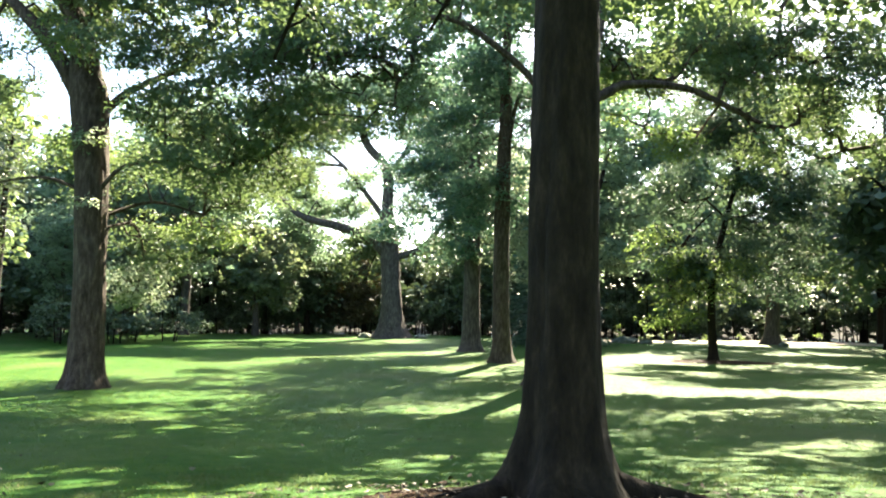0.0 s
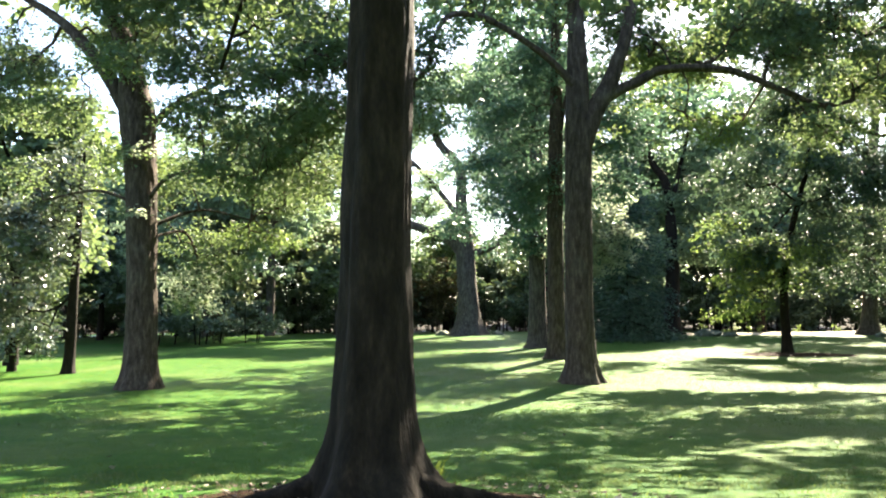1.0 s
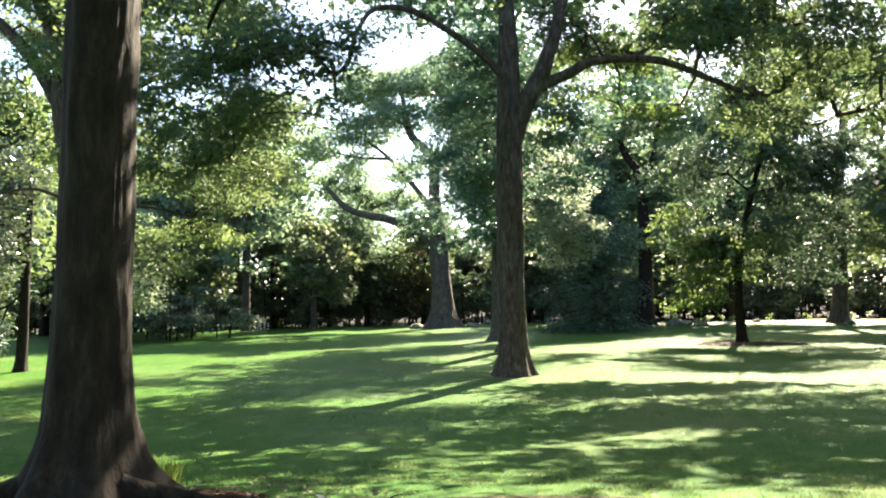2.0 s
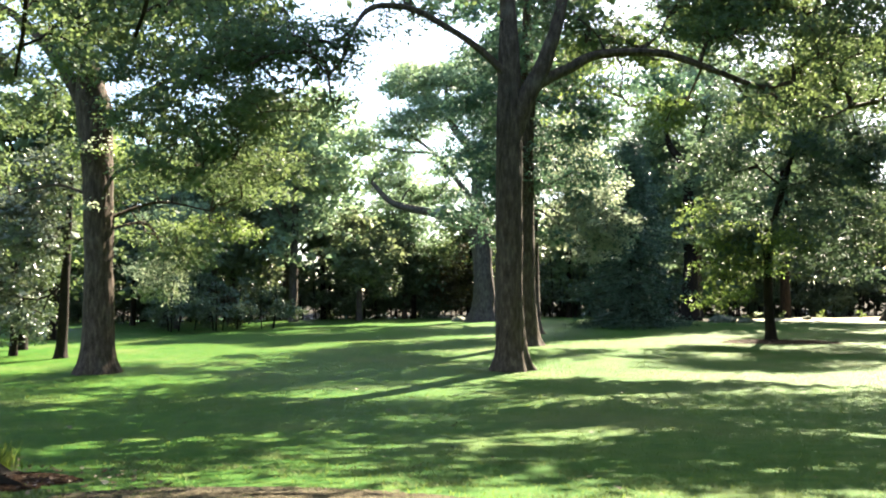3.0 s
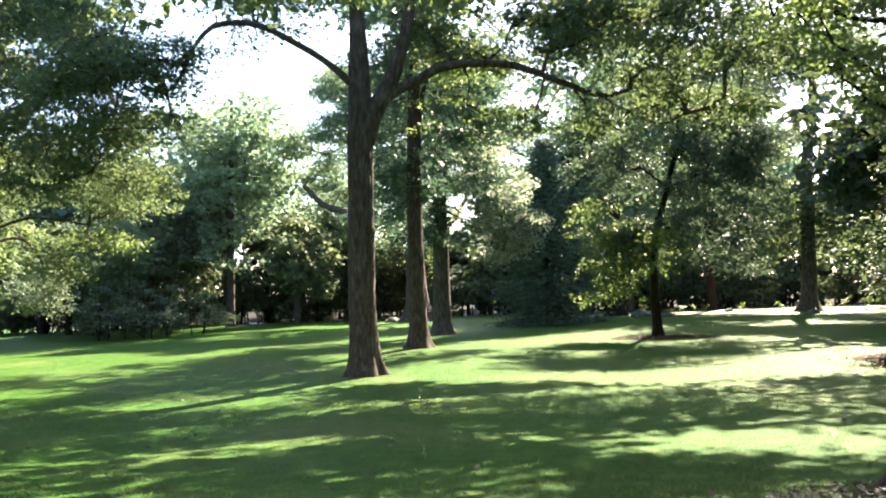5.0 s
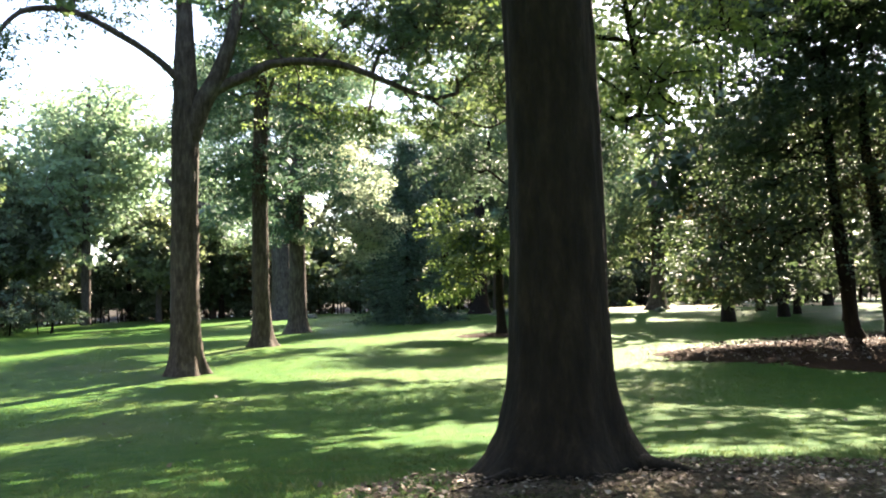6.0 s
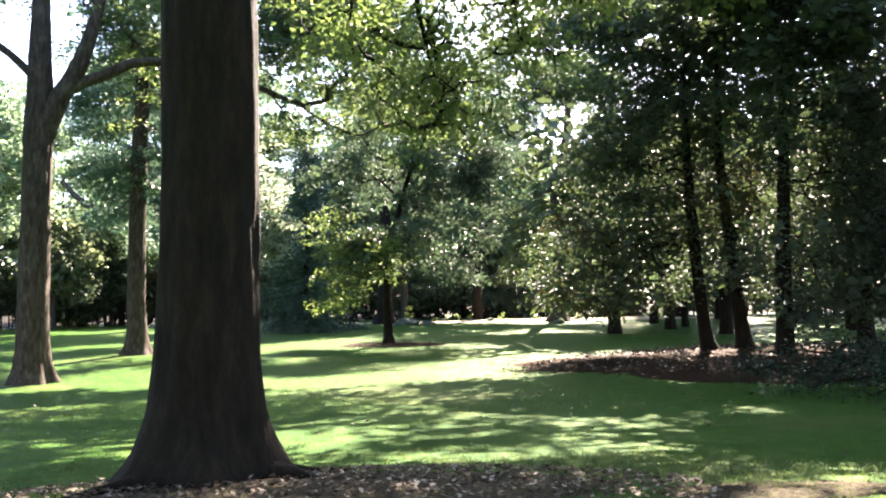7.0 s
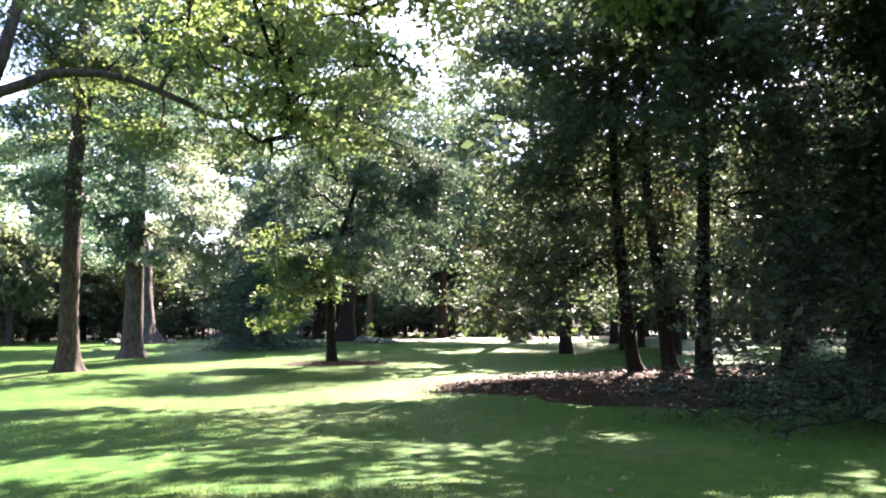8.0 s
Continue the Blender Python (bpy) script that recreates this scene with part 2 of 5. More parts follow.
def bed(name, mat, centre, rx, ry, seed, label, category, lift=0.015, turn=0.0):
    """A bed of loose ground cover with a ragged edge, lying on the lawn and swelling slightly in its middle."""
    rng = np.random.default_rng(seed)
    nr, na = 22, 144
    ang = np.linspace(0, 2 * math.pi, na, endpoint=False)
    edge = 1 + sum(rng.uniform(-0.5, 0.5) * 0.36 / k * np.cos(k * ang + rng.uniform(0, 6.3)) for k in range(2, 14)) + rng.uniform(-0.05, 0.05, na)
    rows = np.linspace(0, 1, nr)
    r = rows[:, None] * edge[None, :]
    lx, ly = r * rx * np.cos(ang), r * ry * np.sin(ang)
    c, s = math.cos(turn), math.sin(turn)
    x, y = centre[0] + lx * c - ly * s, centre[1] + lx * s + ly * c
    z = ground_z(x, y) + lift + min(0.05, 0.03 * ry) * (1 - rows[:, None] ** 2) - 0.05 * (rows[:, None] > 0.985) + rng.uniform(-0.008, 0.008, x.shape)
    faces = []
    for i in range(nr - 1):
        for j in range(na):
            k = (j + 1) % na
            faces.append((i * na + j, (i + 1) * na + j, (i + 1) * na + k, i * na + k))
    ob = mesh_object(name, np.stack([x.ravel(), y.ravel(), z.ravel()], 1), faces, mat, True)
    return tagged(ob, label, category, kind="structure")


bed("mulch_bed", M_SOIL, (30.3, 26.0), 11.0, 6.6, 3, "brown leaf-strewn bare bed under magnolias", "mulch bed", turn=-0.06)
bed("bare_earth_patch", M_DRY_EARTH, (15.3, 6.6), 2.0, 1.05, 5, "bare brown earth round the roots of an oak", "bare earth")
bed("bare_earth_patch", M_SOIL, (0.95, 6.2), 1.5, 0.9, 6, "bare brown earth round the roots of an oak", "bare earth")
WORN = [(4.4, 5.9, 1.7, 0.6), (10.6, 6.2, 1.8, 0.55), (12.4, 5.7, 1.2, 0.45), (7.4, 5.7, 1.4, 0.35), (18.4, 6.3, 0.9, 0.4)]
for i, (x, y, rx, ry) in enumerate(WORN):
    bed("bare_earth_patch", M_DRY_EARTH, (x, y), rx, ry, 40 + i, "worn bare earth showing through the rough grass bank", "bare earth", lift=0.012, turn=0.06)
bed("bare_earth_patch", M_SOIL, (24.2, 20.4), 3.1, 1.5, 9, "brown bare fringe of the magnolia bed along the lawn", "bare earth", turn=-0.5)
bed("bare_earth_patch", M_SOIL, (14.6, 41.6), 2.7, 1.8, 7, "brown earth ring under a young tree", "bare earth")
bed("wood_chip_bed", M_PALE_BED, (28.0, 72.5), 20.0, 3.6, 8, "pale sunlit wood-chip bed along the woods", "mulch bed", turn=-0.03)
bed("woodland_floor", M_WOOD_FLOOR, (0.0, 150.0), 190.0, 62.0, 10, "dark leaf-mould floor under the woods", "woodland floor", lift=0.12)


# ---- trees ----
def smooth_line(points, radii, step):
    """Catmull-Rom line through the points, with radii, at about even steps."""
    p = np.asarray(points, float)
    r = np.asarray(radii, float)
    if len(p) == 2:
        p = np.array([p[0], (p[0] + p[1]) / 2, p[1]])
        r = np.array([r[0], (r[0] + r[1]) / 2, r[1]])
    q = np.vstack([2 * p[0] - p[1], p, 2 * p[-1] - p[-2]])
    out, rad = [], []
    for i in range(len(p) - 1):
        n = max(2, int(np.linalg.norm(p[i + 1] - p[i]) / step))
        t = np.linspace(0, 1, n, endpoint=False)[:, None]
        a, b, c, d = q[i], q[i + 1], q[i + 2], q[i + 3]
        out.append(0.5 * (2 * b + (c - a) * t + (2 * a - 5 * b + 4 * c - d) * t**2 + (3 * b - a - 3 * c + d) * t**3))
        rad.append(r[i] + (r[i + 1] - r[i]) * t[:, 0])
    out.append(p[-1:])
    rad.append(r[-1:])
    return np.vstack(out), np.concatenate(rad)


def stem(points, radii, sides=12, step=0.5, flare=0.0, flare_height=0.4, lobes=6, furrow=0.0, seed=0, knots=0):
    """A tapered stem as verts and quads. flare: the roots' spread at the foot, in uneven lobes. furrow: depth of the bark's ridges."""
    rng = np.random.default_rng(seed)
    line, rad = smooth_line(points, radii, step)
    along = np.gradient(line, axis=0)
    along /= np.linalg.norm(along, axis=1)[:, None] + 1e-9
    side = np.zeros_like(along)
    ref = np.array([1.0, 0.0, 0.0]) if abs(along[0][0]) < 0.8 else np.array([0.0, 1.0, 0.0])
    for i, a in enumerate(along):
        ref = ref - a * ref.dot(a)
        ref /= np.linalg.norm(ref)
        side[i] = ref
    up = np.cross(along, side)
    ang = np.linspace(0, 2 * math.pi, sides, endpoint=False)
    h = line[:, 2] - line[0][2]
    phase, strength = rng.uniform(0, 6.3, 4), rng.uniform(0.5, 1.0, 4)
    lobe = 1.0 + 0.30 * np.cos(lobes * ang + phase[0]) * strength[0] + 0.18 * np.cos((lobes - 2) * ang + phase[1]) + 0.12 * np.cos(3 * ang + phase[2])
    R = rad[:, None] * np.ones(sides)
    if flare:
        R = R + flare * np.exp(-h[:, None] / flare_height) * lobe[None, :]
        R = R + 0.10 * rad[:, None] * np.exp(-h[:, None] / 1.6) * (lobe[None, :] - 1.0)
    if furrow:
        for i in range(len(line)):
            for j in range(sides):
                v = Vector((math.cos(ang[j]) * R[i, j] * 9, math.sin(ang[j]) * R[i, j] * 9, h[i] * 1.5 + seed))
                w = Vector((math.cos(ang[j]) * 2.2, math.sin(ang[j]) * 2.2, h[i] * 0.6 + seed))
                R[i, j] += furrow * (abs(noise.noise(v)) * 1.6 - 0.3) + furrow * 1.6 * noise.noise(w)
    else:
        R = R * (1 + 0.05 * np.sin(3 * ang[None, :] + h[:, None] * 1.3 + phase[3]))
    for _ in range(knots):
        i0, a0 = rng.integers(len(line) // 5, len(line) - 2), rng.uniform(0, 6.3)
        d = np.abs((ang - a0 + math.pi) % (2 * math.pi) - math.pi)
        R = R + 0.10 * rad[i0] * np.exp(-((h[:, None] - h[i0]) / (rad[i0] * 0.5)) ** 2 - (d[None, :] / 0.4) ** 2)
    verts = line[:, None, :] + R[:, :, None] * (np.cos(ang)[None, :, None] * side[:, None, :] + np.sin(ang)[None, :, None] * up[:, None, :])
    n = len(line)
    i, j = np.meshgrid(np.arange(n - 1), np.arange(sides), indexing="ij")
    k = (j + 1) % sides
    faces = np.stack([(i * sides + j).ravel(), (i * sides + k).ravel(), ((i + 1) * sides + k).ravel(), ((i + 1) * sides + j).ravel()], 1)
    return verts.reshape(-1, 3), faces


def cones(a, b, ra, rb, sides=3):
    """Many short tapered twigs at once."""
    d = b - a
    d = d / (np.linalg.norm(d, axis=1)[:, None] + 1e-9)
    ref = np.where(np.abs(d[:, 2:3]) < 0.8, np.array([[0.0, 0.0, 1.0]]), np.array([[1.0, 0.0, 0.0]]))
    u = np.cross(d, ref)
    u /= np.linalg.norm(u, axis=1)[:, None] + 1e-9
    v = np.cross(d, u)
    rings = []
    for c, r in ((a, ra), (b, rb)):
        for k in range(sides):
            t = 2 * math.pi * k / sides
            rings.append(c + r[:, None] * (math.cos(t) * u + math.sin(t) * v))
    verts = np.stack(rings, 1).reshape(-1, 3)
    base = np.arange(len(a))[:, None] * 2 * sides
    faces = [np.concatenate([base + k, base + (k + 1) % sides, base + sides + (k + 1) % sides, base + sides + k], 1) for k in range(sides)]
    return verts, np.concatenate(faces)


def sprays_in(clusters, density, rng, gaps=0.0):
    """Places of leafy sprays inside rounded clusters, fuller towards their outside, in loose tiers with gaps."""
    out = []
    for x, y, z, rx, ry, rz in clusters:
        n = max(3, int(4.19 * rx * ry * rz * density))
        d = rng.normal(size=(n, 3))
        d /= np.linalg.norm(d, axis=1)[:, None]
        p = d * rng.uniform(0.12, 1.0, n)[:, None] ** 0.45 * np.array([rx, ry, rz]) * rng.uniform(0.85, 1.15, (n, 1)) + np.array([x, y, z])
        if gaps:
            keep = [noise.noise(Vector((q[0] * 0.42, q[1] * 0.42, q[2] * 1.05))) > gaps - 0.49 + rng.uniform(-0.08, 0.08) for q in p]
            p = p[np.array(keep)]
        out.append(p)
    return np.vstack(out)


GLADES = [(-18.0, 36.5, 7.5, 8.5, 0.0), (11.0, 24.6, 7.8, 2.3, -0.16), (20.3, 33.0, 1.9, 6.0, -0.15), (8.0, 42.6, 2.2, 5.0, -0.35), (13.3, 11.9, 2.5, 1.55, 0.0), (17.5, 9.0, 1.9, 1.1, 0.0), (1.6, 19.6, 3.4, 1.2, 0.5), (7.6, 6.4, 1.7, 0.65, 0.0)] + [(x, y, 0.75, 0.7, 0.0) for x, y in ((15.7, 18.5), (17.2, 18.4), (17.3, 14.9), (18.7, 13.4), (19.1, 14.0), (18.9, 10.3), (19.8, 12.5), (21.9, 14.0))]


def shading_glades(p):
    """Which of the sprays at p would stand in the sun's way to the open, sunlit glades of the lawn."""
    h = np.maximum(p[:, 2] - ground_z(p[:, 0], p[:, 1]), 0.0)
    slope = 1 / math.tan(radians(SUN_EL))
    x, y = p[:, 0] - h * slope * math.sin(radians(SUN_AZ)), p[:, 1] - h * slope * math.cos(radians(SUN_AZ))
    out = np.zeros(len(p), bool)
    for cx, cy, rx, ry, turn in GLADES:
        dx, dy = (x - cx) * math.cos(turn) + (y - cy) * math.sin(turn), (y - cy) * math.cos(turn) - (x - cx) * math.sin(turn)
        rag = np.array([noise.noise(Vector((a * 0.45, b * 0.45, cx))) for a, b in zip(x, y)])
        out |= (dx / rx) ** 2 + (dy / ry) ** 2 < 1.0 + 0.9 * rag
    return out


def twig_net(nodes, sprays, rng, droop=0.1, thick=0.007, least=1):
    """Twigs that join every spray to the nearest limb or earlier twig, thinner towards the ends."""
    have = [np.asarray(q, float) for q in nodes]
    m = len(have)
    arr = np.zeros((m + 2 * len(sprays), 3))
    arr[:m] = have
    parent = np.full(len(arr), -1)
    first = np.array([np.min(np.linalg.norm(arr[:m] - s, axis=1)) for s in sprays])
    cost = np.zeros(len(arr))
    n = m
    for i in np.argsort(first):
        s = sprays[i]
        d = np.linalg.norm(arr[:n] - s, axis=1) + 0.25 * cost[:n]
        k = int(np.argmin(d))
        reach = np.linalg.norm(arr[k] - s)
        mid = (arr[k] + s) / 2 + rng.normal(size=3) * 0.10 * reach + np.array([0, 0, droop * reach])
        arr[n], arr[n + 1] = mid, s
        parent[n], parent[n + 1] = k, n
        cost[n] = cost[k] + reach / 2
        cost[n + 1] = cost[k] + reach
        n += 2
    load = np.ones(n)
    for i in range(n - 1, m - 1, -1):
        load[parent[i]] += load[i]
    idx = np.arange(m, n)
    idx = idx[load[idx] >= least]
    rb = thick * np.sqrt(load[idx]) ** 0.95
    pr = np.where(parent[idx] < m, rb * 1.25, thick * np.sqrt(load[parent[idx]]) ** 0.95)
    return cones(arr[parent[idx]], arr[idx], np.minimum(pr, 0.09), np.minimum(rb, 0.08))


def leaf_quads(sprays, per, spread, size, rng, aspect=0.5, flat=0.45, hang=0.25):
    """Leaves along flattened sprays that point outwards from the stem, as bent four-cornered blades."""
    n = len(sprays) * per
    c = np.repeat(sprays, per, 0)
    out = sprays * np.array([1, 1, 0]) + rng.normal(size=sprays.shape) * np.array([1, 1, 0]) * (0.5 * np.linalg.norm(sprays[:, :2], axis=1).mean() + 0.05)
    out /= np.linalg.norm(out, axis=1)[:, None] + 1e-9
    out[:, 2] = -hang * rng.uniform(0.0, 1.2, len(out))
    lat = np.stack([-out[:, 1], out[:, 0], rng.normal(size=len(out)) * 0.25], 1)
    u = rng.uniform(-1.0, 1.0, n)[:, None] * 1.75 * spread
    v = rng.normal(size=n)[:, None] * 0.6 * spread
    w = rng.normal(size=n) * spread * 0.5 * flat
    off = np.repeat(out, per, 0) * u + np.repeat(lat, per, 0) * v
    off[:, 2] += w
    p = c + off
    d = rng.normal(size=(n, 3))
    d[:, 2] = d[:, 2] * 0.55 - hang
    d += off / (spread + 1e-6) * 0.35
    d /= np.linalg.norm(d, axis=1)[:, None]
    nor = rng.normal(size=(n, 3)) * 0.75
    nor[:, 2] += 0.8
    side = np.cross(d, nor)
    side /= np.linalg.norm(side, axis=1)[:, None] + 1e-9
    nor = np.cross(side, d)
    L = size * rng.uniform(0.65, 1.3, n)[:, None]
    W = L * aspect * 0.5
    mid = p + d * L * 0.48
    verts = np.stack([p, mid + side * W + nor * L * 0.08, p + d * L - nor * L * 0.10, mid - side * W + nor * L * 0.08], 1).reshape(-1, 3)
    faces = np.arange(4 * n).reshape(-1, 4)
    return verts, faces


def crown_balls(centre, radii, n, part, seed, low=-1.0):
    """n rounded leaf clusters inside a crown's outline; part: their size against it."""
    rng = np.random.default_rng(seed)
    out = []
    while len(out) < n:
        d = rng.uniform(-1, 1, 3)
        if not 0.25 < np.linalg.norm(d) < 1.0 or d[2] < low:
            continue
        k = part * rng.uniform(0.75, 1.25)
        c = np.array(centre) + d * np.array(radii) * (1 - 0.6 * k)
        out.append((*c, radii[0] * k, radii[1] * k, radii[2] * k * rng.uniform(0.7, 1.0)))
    return out


def tree(name, label, base, trunk, radii, clusters, leaf, bark_mat, limbs=(), seed=1, density=3.0, per=46, spread=0.42, size=0.2, aspect=0.5,
         flare=0.3, flare_height=0.4, lobes=6, sides=20, step=0.4, furrow=0.0, hang=0.25, flat=0.45, gaps=0.0, thick=0.006, extra=(), shade_crown=(), knots=2, least=1, core=0.0, up_per=26, up_size=0.5, category="tree", group="", move=(0.0, 0.0, 0.0), roots=()):
    """A tree from its foot, its trunk line, its limbs and the clusters of its crown, all in metres; move sets the whole
    tree over by that much. The high crown is added, mostly out of view, to shade the lawn.
    """
    rng = np.random.default_rng(seed)
    foot = np.array([base[0] + move[0], base[1] + move[1], gz(base[0] + move[0], base[1] + move[1])])
    base = foot - np.array(move)
    top = stand(name, Vector(foot), label, category, group)
    pts = np.asarray(trunk, float) - base
    pts[0][2] = -0.12
    v, f = stem(pts, radii, sides, step, flare, flare_height, lobes, furrow, seed, knots)
    put_under(mesh_object("trunk", v, f, bark_mat, True), top)
    for turn, reach, thickness in roots:
        d, bend = np.array([math.cos(turn), math.sin(turn)]), np.array([-math.sin(turn), math.cos(turn)])
        line = []
        for u in (0.35, 0.6, 0.8, 1.0):
            at = d * reach * u + bend * 0.16 * reach * math.sin(3.0 * u + seed)
            line.append((at[0], at[1], gz(*(foot[:2] + at)) - foot[2] + 0.62 * thickness * (1.15 - u) / 0.8 + 0.16 * max(0.0, 0.62 - u)))
        v, f = stem(line, [thickness, 0.75 * thickness, 0.5 * thickness, 0.15 * thickness], 14, 0.06, furrow=furrow * 0.6, seed=seed)
        put_under(mesh_object("root", v, f, bark_mat, True), top)
    nodes = list(smooth_line(pts, radii, 0.6)[0][len(pts):])
    nodes = [q for q in nodes if q[2] > 0.35 * pts[-1][2]]
    for line, r0, r1 in limbs:
        q = np.asarray(line, float) - base
        rr = np.linspace(r0, r1, len(q))
        v, f = stem(q, rr, max(8, sides // 2), step, 0, 1, 5, furrow * 0.6, seed + 7, 0)
        put_under(mesh_object("limb", v, f, bark_mat, True), top)
        nodes += list(smooth_line(q, rr, 0.6)[0][1:])

    def leaves(cl, mat, dens, much, leaf_size, wide, shape):
        sp = sprays_in([(c[0] - base[0], c[1] - base[1], c[2] - base[2], *c[3:]) for c in cl], dens, rng, gaps)
        # Sprays are cut away where sun should reach the chosen lawn patches.
        sp = sp[~shading_glades(sp + foot) | (sp[:, 2] < 4.0)]
        if not len(sp):
            return
        v, f = twig_net(nodes, sp, rng, thick=thick, least=least)
        put_under(mesh_object("twigwork", v, f, bark_mat), top, kind="stuff")
        v, f = leaf_quads(sp, much, wide, leaf_size, rng, shape, flat, hang)
        put_under(mesh_object("crown", v, f, mat), top, kind="stuff")

    if len(clusters):
        leaves(clusters, leaf, density, per, size, spread, aspect)
    for cl, leaf2 in extra:
        leaves(cl, leaf2, density, per, size, spread, aspect)
    if core:
        inner = [(*c[:3], *(0.74 * r for r in c[3:])) for c in [*clusters, *(c for cl, _ in extra for c in cl)] if c[3] > 1.0]
        leaves(inner, leaf, core, 20, 2.3 * size, spread, 0.6)
    if len(shade_crown):
        leaves(shade_crown, leaf, 0.6, up_per, up_size, 0.62, 0.6)
    return top


# ---- the oaks on the lawn ----
tree(
    "oak_tree", "large oak with dark furrowed bark and spreading roots by the drive", (0.97, 6.35),
    [(0.97, 6.35, 1), (0.97, 6.37, 2.2), (0.98, 6.4, 4.0), (0.98, 6.45, 6.5), (1.0, 6.5, 9.5), (1.05, 6.6, 13.0), (1.1, 6.7, 17.0)],
    [0.305, 0.282, 0.27, 0.255, 0.21, 0.14, 0.05],
    [(-2.4, 11.2, 6.9, 1.3, 1.3, 0.7), (-0.6, 10.6, 7.2, 1.3, 1.3, 0.7), (-4.0, 10.5, 7.8, 1.3, 1.5, 0.7), (1.4, 11.0, 7.5, 1.2, 1.4, 0.7), (2.6, 9.8, 7.9, 1.1, 1.4, 0.7), (-1.3, 12.3, 7.6, 1.5, 1.2, 0.7)],
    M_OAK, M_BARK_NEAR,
    limbs=[([(0.98, 6.45, 7.0), (0.2, 8.0, 8.2), (-0.9, 9.6, 8.2), (-2.1, 11.0, 7.0), (-2.6, 11.4, 6.1)], 0.075, 0.02), ([(0.98, 6.45, 6.6), (0.9, 8.2, 7.9), (0.6, 9.8, 8.2), (0.1, 10.9, 7.2), (-0.3, 11.2, 6.5)], 0.07, 0.02),
           ([(1.0, 6.5, 8.0), (2.4, 7.8, 9.0), (3.0, 9.4, 8.4)], 0.07, 0.02), ([(1.0, 6.5, 8.2), (-1.8, 7.8, 9.4), (-4.0, 10.2, 8.1)], 0.07, 0.02)],
    # Unseen clusters; the last two, far from the trunk, only shade the lawn.
    shade_crown=crown_balls((2.0, 6.5, 13.8), (11.0, 8.5, 4.0), 60, 0.27, 1) + crown_balls((3.6, 17.0, 11.4), (5.0, 3.4, 1.4), 34, 0.32, 21) + crown_balls((7.2, 22.8, 12.5), (3.8, 2.2, 1.0), 20, 0.30, 40),
    move=(0.15, -0.33, 0), roots=[(-0.15, 1.1, 0.12), (-2.75, 1.1, 0.12), (-1.5, 0.85, 0.09), (3.0, 1.0, 0.10)], up_per=64, up_size=0.28, seed=11, gaps=0.46, density=4.0, per=48, spread=0.32, size=0.11, flare=0.47, flare_height=0.32, sides=96, step=0.11, furrow=0.018, lobes=7, hang=0.4)
tree(
    "oak_tree", "large dark oak with flared roots in bare earth and leaf litter", (14.2, 6.85),
    [(14.2, 6.85, 1), (14.2, 6.86, 2.2), (14.19, 6.88, 4.2), (14.17, 6.92, 6.8), (14.2, 7.0, 10.0), (14.3, 7.0, 14.0), (14.3, 7.1, 18.0)],
    [0.42, 0.393, 0.378, 0.345, 0.28, 0.17, 0.05],
    [(16.3, 13.4, 6.3, 1.4, 1.2, 0.8), (17.4, 13.4, 6.9, 1.2, 1.2, 0.8), (15.0, 13.0, 7.3, 1.3, 1.3, 0.7), (18.3, 12.0, 7.8, 1.4, 1.4, 0.8), (16.4, 12.6, 7.9, 1.5, 1.3, 0.7), (15.8, 13.6, 5.6, 0.7, 0.6, 0.5), (16.7, 13.6, 5.8, 1.1, 0.9, 0.5), (19.4, 11.0, 8.3, 1.3, 1.3, 0.8)],
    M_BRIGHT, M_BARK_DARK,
    limbs=[([(14.18, 6.95, 7.4), (14.6, 9.0, 8.9), (15.4, 11.2, 8.6), (16.0, 13.0, 6.9), (16.3, 13.5, 5.9)], 0.06, 0.012), ([(14.2, 7.0, 8.0), (15.6, 9.2, 9.4), (17.0, 11.8, 8.8), (17.6, 13.4, 7.0)], 0.06, 0.012)],
    # Added out of view; the two outer groups shade the litter and near lawn.
    shade_crown=crown_balls((17.0, 6.5, 14.0), (11.0, 8.5, 4.0), 60, 0.27, 2) + crown_balls((23.4, 20.0, 12.3), (5.4, 4.2, 1.4), 30, 0.30, 22) + crown_balls((17.2, 20.9, 12.8), (6.2, 2.7, 1.2), 36, 0.27, 37),
    move=(0.0, 0.2, 0), roots=[(-0.62, 1.15, 0.12), (-1.55, 0.95, 0.09), (-2.6, 1.1, 0.10), (0.1, 1.1, 0.10)], up_per=64, up_size=0.28, seed=12, gaps=0.3, density=7.0, per=46, spread=0.34, size=0.125, thick=0.011, flare=0.50, flare_height=0.31, sides=96, step=0.11, furrow=0.018, lobes=6, hang=0.45)
